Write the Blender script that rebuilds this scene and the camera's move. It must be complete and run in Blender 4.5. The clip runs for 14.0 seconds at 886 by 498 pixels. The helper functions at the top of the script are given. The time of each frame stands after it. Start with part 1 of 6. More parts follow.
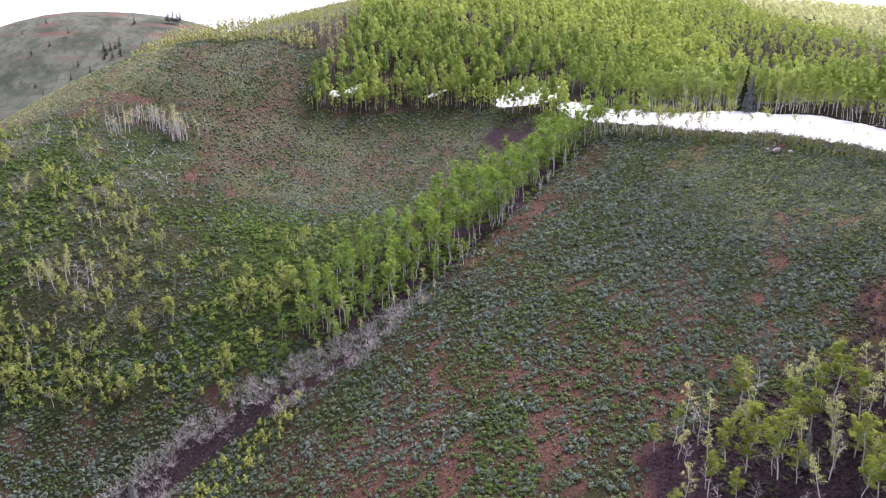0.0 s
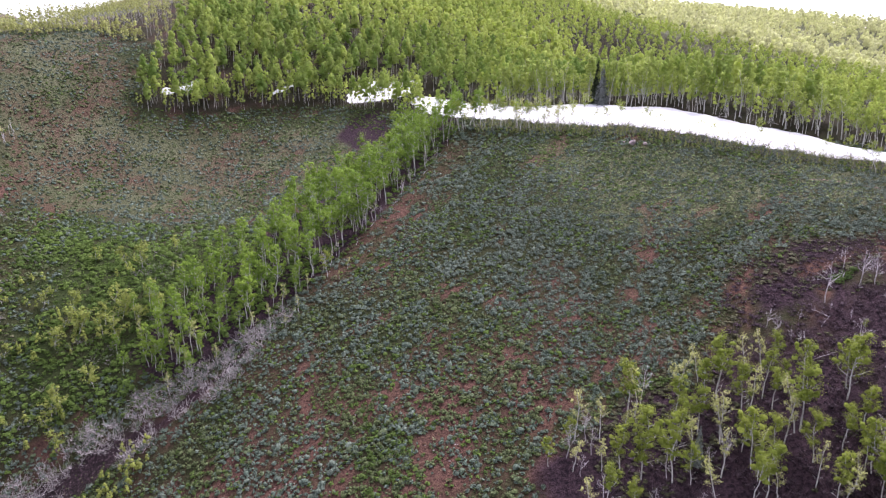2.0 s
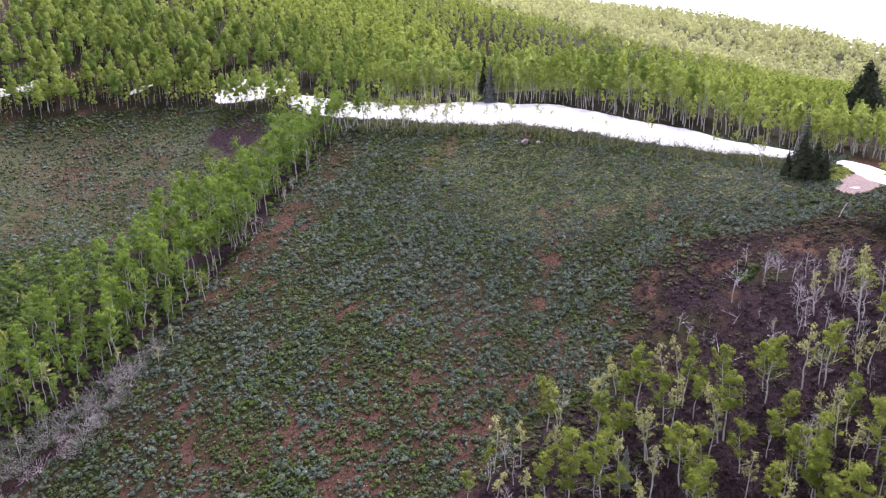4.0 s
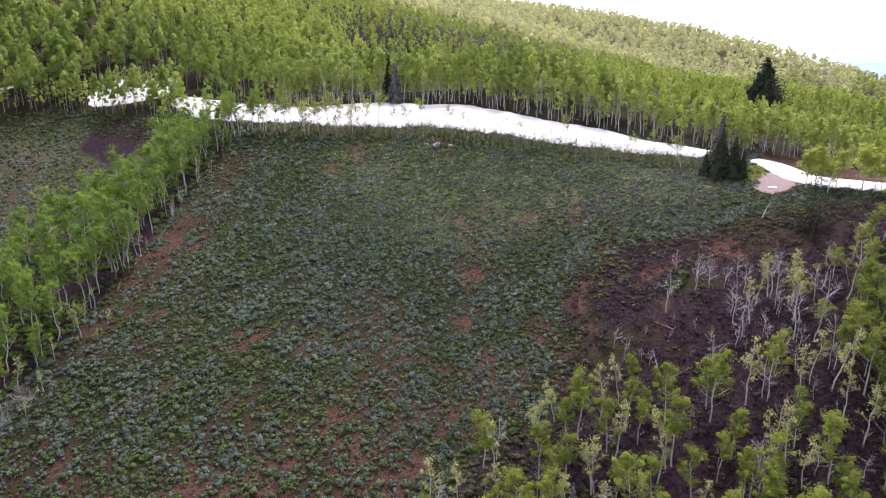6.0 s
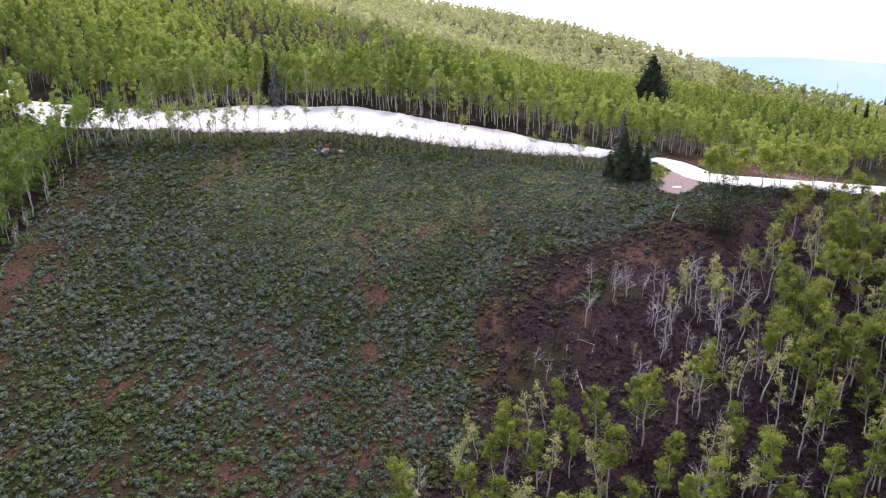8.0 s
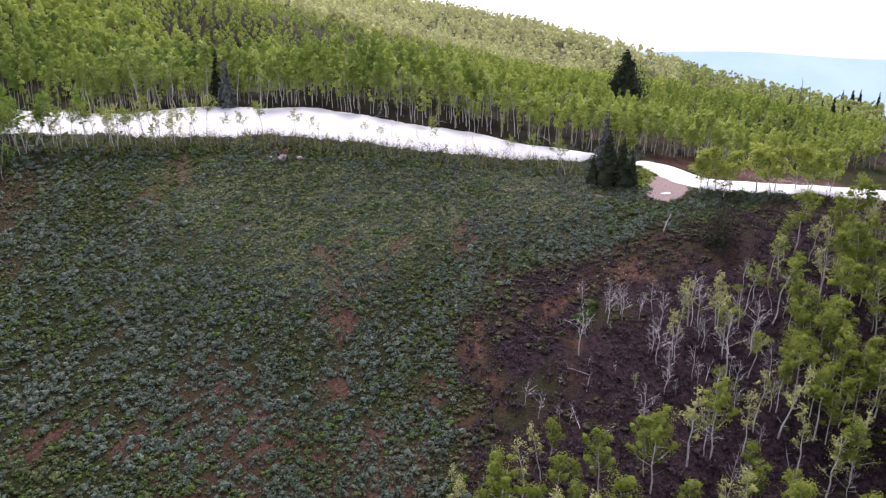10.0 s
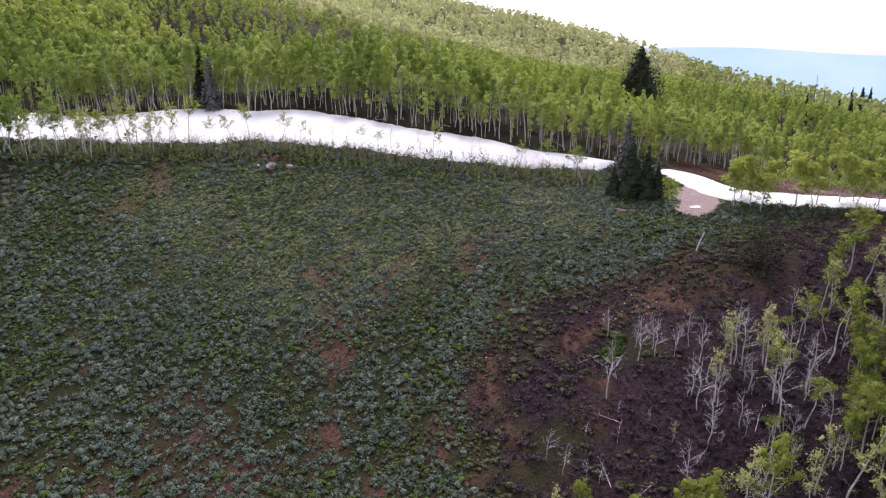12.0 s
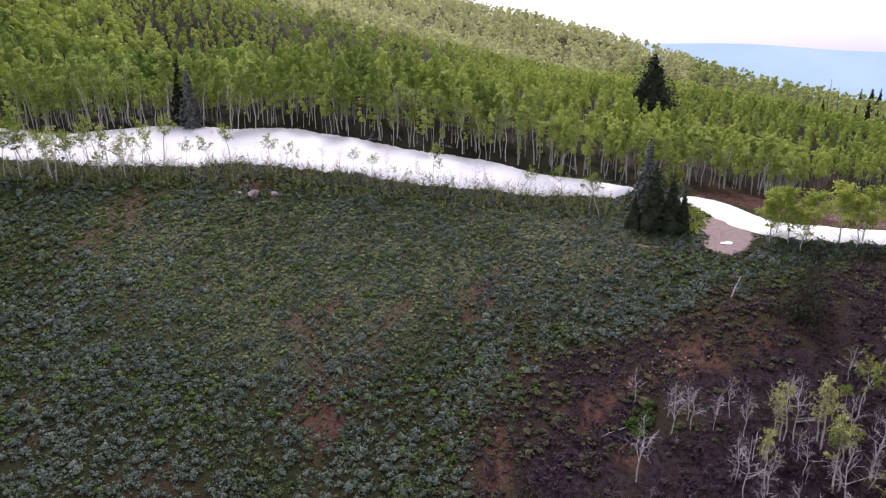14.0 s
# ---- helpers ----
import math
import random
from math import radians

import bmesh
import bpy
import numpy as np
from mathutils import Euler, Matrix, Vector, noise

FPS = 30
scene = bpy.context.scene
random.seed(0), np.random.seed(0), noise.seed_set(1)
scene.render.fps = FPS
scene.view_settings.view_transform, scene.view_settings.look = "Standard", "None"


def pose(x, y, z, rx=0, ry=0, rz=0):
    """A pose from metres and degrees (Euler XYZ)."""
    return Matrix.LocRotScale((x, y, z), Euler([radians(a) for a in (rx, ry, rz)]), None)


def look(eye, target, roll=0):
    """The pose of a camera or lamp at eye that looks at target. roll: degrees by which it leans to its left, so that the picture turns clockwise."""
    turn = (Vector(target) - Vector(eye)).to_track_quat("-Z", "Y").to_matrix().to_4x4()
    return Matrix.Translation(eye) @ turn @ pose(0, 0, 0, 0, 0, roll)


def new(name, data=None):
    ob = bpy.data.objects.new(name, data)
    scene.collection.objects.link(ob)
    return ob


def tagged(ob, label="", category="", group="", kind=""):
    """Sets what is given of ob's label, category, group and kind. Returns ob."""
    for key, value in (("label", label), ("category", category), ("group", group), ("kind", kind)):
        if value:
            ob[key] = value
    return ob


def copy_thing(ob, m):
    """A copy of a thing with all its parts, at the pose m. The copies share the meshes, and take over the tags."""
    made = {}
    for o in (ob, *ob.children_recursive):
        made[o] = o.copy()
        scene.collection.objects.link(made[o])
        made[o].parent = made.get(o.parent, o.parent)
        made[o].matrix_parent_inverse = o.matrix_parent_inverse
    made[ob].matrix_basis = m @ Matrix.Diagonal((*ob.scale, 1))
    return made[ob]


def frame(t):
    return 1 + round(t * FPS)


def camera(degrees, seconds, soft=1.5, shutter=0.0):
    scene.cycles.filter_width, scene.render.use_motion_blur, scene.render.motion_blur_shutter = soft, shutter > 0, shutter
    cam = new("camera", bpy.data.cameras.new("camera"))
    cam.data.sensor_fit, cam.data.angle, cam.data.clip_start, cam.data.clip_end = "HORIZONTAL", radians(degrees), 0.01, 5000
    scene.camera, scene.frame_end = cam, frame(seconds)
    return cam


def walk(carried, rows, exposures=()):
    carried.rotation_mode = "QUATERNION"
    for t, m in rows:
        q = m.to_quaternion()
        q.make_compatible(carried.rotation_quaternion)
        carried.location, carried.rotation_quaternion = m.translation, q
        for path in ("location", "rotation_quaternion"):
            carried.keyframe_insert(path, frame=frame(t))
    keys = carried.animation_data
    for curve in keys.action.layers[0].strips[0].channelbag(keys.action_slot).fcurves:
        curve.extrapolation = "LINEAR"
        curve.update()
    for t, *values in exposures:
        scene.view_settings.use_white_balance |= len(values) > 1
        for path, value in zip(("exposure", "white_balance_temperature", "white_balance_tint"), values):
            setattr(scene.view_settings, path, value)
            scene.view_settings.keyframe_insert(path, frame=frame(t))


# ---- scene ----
cam = camera(64.8, 14.0, soft=1.25)
METRES, EYE, TILT, LEAN, TURN = 70.0, 60.0, -16.0, 0.0, 0.0
ROWS = [
    (0.0, 0.0, 0.0, 0.0, 0.0, 0.0, 0.0),
    (0.5, -0.0095, 0.0317, 0.0102, -3.18, -0.2, 0.91),
    (1.0, -0.0168, 0.0641, 0.0202, -6.31, -0.43, 1.79),
    (1.5, -0.0218, 0.0948, 0.0297, -9.11, -0.66, 2.57),
    (2.0, -0.0255, 0.1281, 0.0401, -12.11, -0.94, 3.39),
    (2.5, -0.0269, 0.1615, 0.0502, -14.95, -1.23, 4.16),
    (3.0, -0.0271, 0.1946, 0.0606, -17.55, -1.54, 4.85),
    (5.5, 0.0, 0.361, 0.1091, -28.06, -3.08, 7.41),
    (6.0, 0.0107, 0.3933, 0.1182, -30.24, -3.42, 7.91),
    (6.5, 0.0233, 0.4251, 0.1269, -32.6, -3.8, 8.44),
    (7.0, 0.0362, 0.4565, 0.1355, -35.04, -4.23, 8.96),
    (7.5, 0.051, 0.4872, 0.1433, -37.42, -4.67, 9.48),
    (8.0, 0.0665, 0.5177, 0.1514, -39.77, -5.14, 9.99),
    (10.5, 0.1624, 0.6632, 0.1907, -43.25, -6.19, 10.72),
    (11.0, 0.1851, 0.6906, 0.1978, -43.29, -6.26, 10.72),
    (11.5, 0.2082, 0.7178, 0.2052, -43.34, -6.37, 10.75),
    (12.0, 0.2323, 0.7449, 0.213, -43.38, -6.47, 10.78),
    (12.5, 0.2568, 0.7709, 0.2249, -43.44, -6.57, 10.81),
    (13.0, 0.2824, 0.7958, 0.2389, -43.47, -6.67, 10.81),
    (13.5, 0.308, 0.8201, 0.2548, -43.51, -6.77, 10.81),
    (14.0, 0.3335, 0.8446, 0.271, -43.57, -6.83, 10.82),
]
EXPOSURES = [(0.0, 0.97, 5840, 33), (3.0, 0.87, 5840, 33), (6.5, 0.55, 5950, 30), (8.0, 0.41, 5950, 30), (11.0, 0.29, 5950, 30), (12.5, 0.21, 5950, 30), (14.0, 0.07, 5950, 30)]
walk(cam, [(t, pose(0, 0, EYE, TILT, LEAN, TURN) @ pose(METRES * x, METRES * y, METRES * z, 90 + pitch, roll, yaw)) for t, x, y, z, yaw, pitch, roll in ROWS],
     exposures=EXPOSURES)

# ---- light ----
SUN_AZIMUTH, SUN_ELEVATION = radians(38.0), radians(58.0)   # clockwise from +y
world = bpy.data.worlds.new("sky")
scene.world = world
world.use_nodes = True
wn, wl = world.node_tree.nodes, world.node_tree.links
sky = wn.new("ShaderNodeTexSky")
sky.sky_type, sky.sun_disc = 'NISHITA', False
sky.sun_elevation, sky.sun_rotation = SUN_ELEVATION, SUN_AZIMUTH
sky.altitude, sky.air_density, sky.dust_density, sky.ozone_density = 2400, 1.0, 4.0, 1.0
veil = wn.new("ShaderNodeHueSaturation")          # thin high cloud whitens the sky
veil.inputs["Saturation"].default_value = 0.06
wl.new(sky.outputs[0], veil.inputs["Color"])
wl.new(veil.outputs[0], wn["Background"].inputs["Color"])
wn["Background"].inputs["Strength"].default_value = 0.18

sun = new("sun", bpy.data.lights.new("sun", 'SUN'))
sun.data.energy, sun.data.angle, sun.data.color = 3.9, radians(24), (1.0, 0.95, 0.86)
sun_from = Vector((math.sin(SUN_AZIMUTH) * math.cos(SUN_ELEVATION), math.cos(SUN_AZIMUTH) * math.cos(SUN_ELEVATION), math.sin(SUN_ELEVATION)))
sun.matrix_world = look(sun_from * 500, (0, 0, 0))

# ---- numbers that repeat ----
rng = np.random.default_rng(11)


def lattice(ix, iy, seed):
    n = (ix * 374761393 + iy * 668265263 + seed * 982451653) & 0xFFFFFFFF
    n = ((n ^ (n >> 13)) * 1274126177) & 0xFFFFFFFF
    return ((n ^ (n >> 16)) & 0xFFFF) / 65535.0


def waves(x, y, size, seed=0, octaves=3):
    """Smooth noise, 0 to 1, of a given grain in metres."""
    x, y = np.asarray(x, float), np.asarray(y, float)
    total, weight, amp = 0.0, 0.0, 1.0
    for o in range(octaves):
        u, v = x / size * 2 ** o + 31.7 * o + 1000, y / size * 2 ** o + 17.3 * o + 1000
        ix, iy = np.floor(u).astype(np.int64), np.floor(v).astype(np.int64)
        fx, fy = u - ix, v - iy
        fx, fy = fx * fx * (3 - 2 * fx), fy * fy * (3 - 2 * fy)
        a, b = lattice(ix, iy, seed + o), lattice(ix + 1, iy, seed + o)
        c, d = lattice(ix, iy + 1, seed + o), lattice(ix + 1, iy + 1, seed + o)
        total = total + amp * ((a * (1 - fx) + b * fx) * (1 - fy) + (c * (1 - fx) + d * fx) * fy)
        weight += amp
        amp *= 0.5
    return total / weight


def step(a, b, v):
    k = np.clip((np.asarray(v, float) - a) / (b - a), 0, 1)
    return k * k * (3 - 2 * k)


def inside(poly, x, y, soft=2.0):
    """1 inside a polygon, 0 outside, over a soft edge of that many metres."""
    x, y = np.asarray(x, float), np.asarray(y, float)
    hit, near = np.zeros(x.shape, bool), np.full(x.shape, 1e9)
    for (ax, ay), (bx, by) in zip(poly, poly[1:] + poly[:1]):
        cross = ((ay > y) != (by > y)) & (x < (bx - ax) * (y - ay) / ((by - ay) or 1e-9) + ax)
        hit ^= cross
        near = np.minimum(near, segment(ax, ay, bx, by, x, y)[0])
    return step(-soft, soft, np.where(hit, near, -near))


def segment(ax, ay, bx, by, x, y):
    ux, uy = bx - ax, by - ay
    k = np.clip(((x - ax) * ux + (y - ay) * uy) / (ux * ux + uy * uy), 0, 1)
    return np.hypot(x - ax - k * ux, y - ay - k * uy), k


def along(line, x, y):
    """Distance to a broken line whose points are (x, y, half width), and the half width there."""
    x, y = np.asarray(x, float), np.asarray(y, float)
    best, wide = np.full(x.shape, 1e9), np.zeros(x.shape)
    for (ax, ay, aw), (bx, by, bw) in zip(line, line[1:]):
        d, k = segment(ax, ay, bx, by, x, y)
        closer = d < best
        best, wide = np.where(closer, d, best), np.where(closer, aw + (bw - aw) * k, wide)
    return best, wide


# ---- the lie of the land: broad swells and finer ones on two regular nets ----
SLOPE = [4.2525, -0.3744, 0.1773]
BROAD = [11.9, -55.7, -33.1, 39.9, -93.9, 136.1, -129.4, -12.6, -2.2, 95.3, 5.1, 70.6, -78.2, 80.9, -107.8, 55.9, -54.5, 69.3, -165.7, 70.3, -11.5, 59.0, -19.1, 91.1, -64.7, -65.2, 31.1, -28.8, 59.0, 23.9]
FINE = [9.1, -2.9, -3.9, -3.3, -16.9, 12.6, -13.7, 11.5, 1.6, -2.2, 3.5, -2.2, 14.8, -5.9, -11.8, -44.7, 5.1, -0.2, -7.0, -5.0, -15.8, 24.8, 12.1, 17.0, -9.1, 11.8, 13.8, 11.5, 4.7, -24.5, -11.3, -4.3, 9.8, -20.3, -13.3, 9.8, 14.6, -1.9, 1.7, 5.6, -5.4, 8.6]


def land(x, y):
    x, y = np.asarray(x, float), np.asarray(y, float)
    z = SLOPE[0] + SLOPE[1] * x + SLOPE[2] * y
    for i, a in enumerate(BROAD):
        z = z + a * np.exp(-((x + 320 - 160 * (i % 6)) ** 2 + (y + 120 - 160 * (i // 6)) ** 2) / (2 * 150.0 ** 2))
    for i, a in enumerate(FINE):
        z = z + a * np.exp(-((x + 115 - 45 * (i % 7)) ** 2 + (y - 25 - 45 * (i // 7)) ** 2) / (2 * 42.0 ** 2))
    away = step(390, 720, np.hypot(x - 60, y - 200))
    z = z * (1 - away) + (-130 + 60 * waves(x, y, 900, 5) - 330 * step(1300, 2300, np.hypot(x, y))) * away
    hill = np.exp(-(((x + 400) / 330) ** 2 + ((y - 880) / 190) ** 2) ** 1.2)
    z = z + 188 * hill + 2.0 * hill * np.sin(z / 6.0)
    near = 1 - step(250, 420, np.hypot(x - 20, y - 160))
    return z + near * (0.9 * (waves(x, y, 14, 3) - 0.5) + 0.25 * (waves(x, y, 2.5, 4, 2) - 0.5))


# ---- zones on the plan ----
SNOW = [(38, 222, 2.6), (42, 213, 4.6), (47.5, 201, 5.2), (52, 188, 4.8), (57, 177.4, 4.6), (62.6, 168.4, 6.6), (69.4, 156.9, 5.4), (75.4, 149.3, 5.0), (81.3, 139.7, 4.7), (87.1, 129.6, 4.0), (95, 118.5, 3.1), (102, 110.3, 1.8), (104, 108.5, 0.8)]
SNOW_LOW = [(107.5, 102.5, 0.8), (108.6, 99.5, 2.4), (107, 94.5, 2.6), (106.5, 91, 2.2), (110, 84, 2.4), (113, 80, 2.8), (126, 68, 3.0)]
SNOW_PATCHES = [((25, 241), (34, 236), 7.0), ((-38.5, 252.6), (-30, 257.4), 1.8), ((-33, 266.5), (-28, 270.8), 1.7), ((-5, 252.8), (0.5, 255.6), 1.6), ((131, 115), (135, 116), 0.5)]
GROVE = [(27, 84), (40, 85), (50, 81), (58, 80), (66, 71), (72, 73), (75, 79), (82, 76), (90, 76), (101, 72), (116, 60), (104, 36), (84, 30), (60, 40), (40, 58), (26, 72)]
DARK = [(53, 86), (61, 97), (73, 97), (84, 91), (95, 85), (108, 79), (120, 66), (110, 30), (70, 28), (40, 56), (33, 76), (45, 80)]
ROW = [(-27, 131), (-18, 129), (-8, 131.5), (1, 136.5), (8, 143.5), (15, 151), (24, 163), (32, 172), (43, 187), (44, 200), (34, 197), (22, 186), (11, 178), (0, 169), (-13, 158), (-24, 149), (-34, 142)]
TRACK = [(-76, 110, 3.6), (-60, 119.5, 3.8), (-50, 123, 3.8), (-40, 124.5, 3.4), (-33, 124.2, 2.6), (-25, 123.2, 1.6), (-14, 125, 0.9), (-8, 129, 0.7)]
THICKET = [(-27, 132), (-30, 138), (-20, 148), (-10, 160), (-14, 172), (-36, 182), (-62, 190), (-100, 196), (-130, 208), (-150, 190), (-140, 150), (-96, 138), (-66, 138), (-42, 135.5)]
BROWN_HOLLOW = [(-99, 154), (-92, 168), (-93, 180), (-85, 185), (-77, 179), (-69, 172), (-64, 163), (-56, 154), (-60, 149), (-75, 147), (-93, 146), (-101, 149)]
BELT = [(-104, 151), (-93, 148), (-75, 149), (-60, 152), (-50, 158), (-40, 150), (-44, 133), (-61, 139), (-79, 136.5), (-97, 135), (-135, 138), (-135, 157)]
DARK_EARTH = [(17.5, 226), (26, 224), (28.5, 213), (25.5, 200), (17, 203), (12, 217)]
FOREST = [(-47, 243.5), (-39, 242), (-28, 243), (-16.5, 245.8), (-4.7, 245), (7, 241), (18, 233.5), (24, 226), (31, 217), (40, 203), (50, 194), (57, 188), (64, 175.5), (70.6, 164), (74.6, 156.4), (77.6, 148.4), (82.8, 141), (87.4, 135), (90.2, 130), (93.6, 125), (97.2, 120.6), (100.8, 116.6), (103.8, 113.2), (106, 110.4), (114, 105.6), (117.5, 102.2), (121.3, 99), (127, 96), (145, 100), (163, 102), (178, 96), (205, 86), (260, 70), (300, 160), (235, 235), (185, 265), (150, 330), (160, 460), (0, 470), (-100, 400), (-135, 320), (-116, 292), (-95, 283), (-84, 281.5), (-64, 290), (-45, 280), (-42, 262)]
PAD = [(100.4, 96), (105.2, 97.6), (106, 94.5), (104.4, 90.8), (100.3, 89.6), (96.9, 91.8), (97.2, 94.2)]
CLEARING = [(109, 105), (114, 103), (121, 97), (128, 93), (134, 84), (140, 66), (128, 62), (115, 76), (110, 88), (111, 97)]
FIELD = [(-48, 236), (-14, 234), (10, 230), (24, 216), (22, 190), (2, 170), (-20, 172), (-44, 190), (-72, 205), (-92, 250), (-110, 300), (-62, 288)]

MEADOW = [(52, 156), (59.4, 148.5), (67, 139), (78, 126), (86, 117), (93, 112.5), (99, 105), (93, 99), (86, 99), (76.5, 107), (66.3, 111), (59, 114), (53, 123), (50, 133), (47, 146)]
BLUSH = [(40, 91.5, 1.2), (51, 96.8, 1.4), (59, 93.5, 1.8), (68, 92.3, 1.5), (74.8, 89.2, 1.7), (79.4, 88, 1.7), (84.7, 84.6, 2.0), (88, 82.7, 1.2)]
FRINGE_EARTH = [(64, 98.5, 1.6), (61.5, 94.8, 2.0), (59, 92, 2.2), (56.5, 89, 2.2), (53.5, 86.5, 1.8)]
SLIDE_EARTH = [(-0.5, 121, 0.9), (-2, 110, 1.2), (-2.4, 101, 1.6), (-0.5, 91, 1.9), (1.0, 82, 1.9)]
PINK_EARTH = [(70.4, 90, 0.7), (69, 86.6, 1.0), (68.4, 85.4, 0.6)]
SWARDS = [[(-98, 204), (-92, 213), (-79, 214), (-72, 209.7), (-79, 199), (-90, 195)], [(-62, 170), (-60, 188), (-53, 195), (-40, 191), (-27, 180), (-32, 169), (-45, 170)], [(98, 96.4), (99.4, 99.4), (103.4, 101.8), (107.4, 100), (105, 97.8), (100.4, 96.2)]]
RIDGE = [(-165, 200), (-125, 212), (-103, 224), (-98, 240), (-96, 262), (-100, 285), (-140, 290), (-165, 250)]
BROW_EARTH = [(60, 151.8, 1.6), (55.5, 153.5, 4.4), (52.5, 150.5, 4.8), (49.5, 149, 3.4)]
BOULDER_EARTH = [(60.3, 151, 0.8), (64.5, 146, 0.9), (67, 142, 1.7), (69.7, 138.4, 1.3), (71.5, 136.8, 0.8)]

SAGE_CLUMPS = [(65.5, 118.8, 2.6), (67.5, 119.8, 1.8), (73.4, 130.9, 2.2), (55.5, 127.9, 2.4), (54, 141, 2.8), (57.1, 135.8, 2.6), (60, 131, 2.0), (77, 122, 1.8)]


def clump(x, y):
    """1 in the thick clumps of sage on the crown of the knoll."""
    return np.maximum.reduce([1 - step(0.6, 1.25, np.hypot(x - cx, (y - cy) * 1.2) / r) for cx, cy, r in SAGE_CLUMPS])


def snow_depth(x, y):
    """Metres of old snow on the ground."""
    x, y = np.asarray(x, float), np.asarray(y, float)
    depth = np.zeros(x.shape)
    ragged = 1.3 * (waves(x, y, 7, 21) - 0.5) + 0.5 * (waves(x, y, 1.6, 22, 2) - 0.5)
    for line, deep in ((SNOW, 0.85), (SNOW_LOW, 0.7)):
        d, w = along(line, x, y)
        depth = np.maximum(depth, deep * np.sqrt(np.clip(1 - np.maximum(d + ragged, 0) / np.maximum(w, 0.3), 0, 1)))
    for (ax, ay), (bx, by), w in SNOW_PATCHES:
        d, _ = segment(ax, ay, bx, by, x, y)
        depth = np.maximum(depth, 0.5 * np.sqrt(np.clip(1 - (d + min(2.5, 2.2 * w) * ragged) / w, 0, 1)) * min(1, w))
    return depth


def meadow(x, y):
    """Share of pale short grass on the crown of the knoll and across the gully."""
    share = np.maximum(inside(MEADOW, x, y, 6.0), np.maximum((0.16 + 0.55 * step(178, 208, y)) * inside(FIELD, x, y, 10.0), 0.3 * inside(BROWN_HOLLOW, x, y, 6.0)))
    share = np.maximum(share, 0.6 * inside([(-150, 158), (-150, 208), (-105, 212), (-70, 214), (-72, 196), (-92, 180), (-94, 160)], x, y, 7.0))
    # The RIDGE share also brightens the ground in place of grazing sun.
    share = np.maximum(share, np.maximum(0.6 * inside([(-150, 205), (-118, 214), (-75, 236), (-62, 290), (-112, 305), (-150, 260)], x, y, 9.0), 1.3 * inside(RIDGE, x, y, 8.0)))
    # Ground under the far forest is paled too, as painted distance haze.
    share = np.maximum(share, 0.8 * step(140, 165, x) * np.maximum(step(225, 250, y), step(255, 275, x)))
    return np.clip(share * (0.45 + 1.1 * waves(x, y, 9, 40)), 0, 1)


def lush(x, y):
    """Share of fresh green grass in the damp hollows across the gully and by the turnout."""
    upper = inside([(-150, 160), (-150, 206), (-105, 210), (-98, 200), (-90, 190), (-94, 176), (-98, 160)], x, y, 6.0)
    side = inside([(-62, 168), (-60, 188), (-53, 195), (-40, 191), (-27, 180), (-20, 166), (-28, 142), (-44, 136), (-60, 150)], x, y, 6.0)
    share = np.maximum.reduce([upper, side, 0.6 * inside(BELT, x, y, 4.0)] + [inside(p, x, y, 2.0) for p in SWARDS])
    return share * step(0.25, 0.55, waves(x, y, 9, 46)) * (1 - 0.8 * inside(BROWN_HOLLOW, x, y, 5.0))


def gully_bank(x, y):
    """Share of bare red earth on the bank below the gully row."""
    d, _ = along([(4, 136, 1), (11, 142.5, 1), (16, 147, 1), (23, 154.5, 1), (31, 163.5, 1), (37, 173, 1)], x, y)
    return 0.6 * (1 - step(1.5, 7.5, d + 6 * (waves(x, y, 6, 47) - 0.5))) * step(0.26, 0.52, waves(x, y, 3.0, 48))


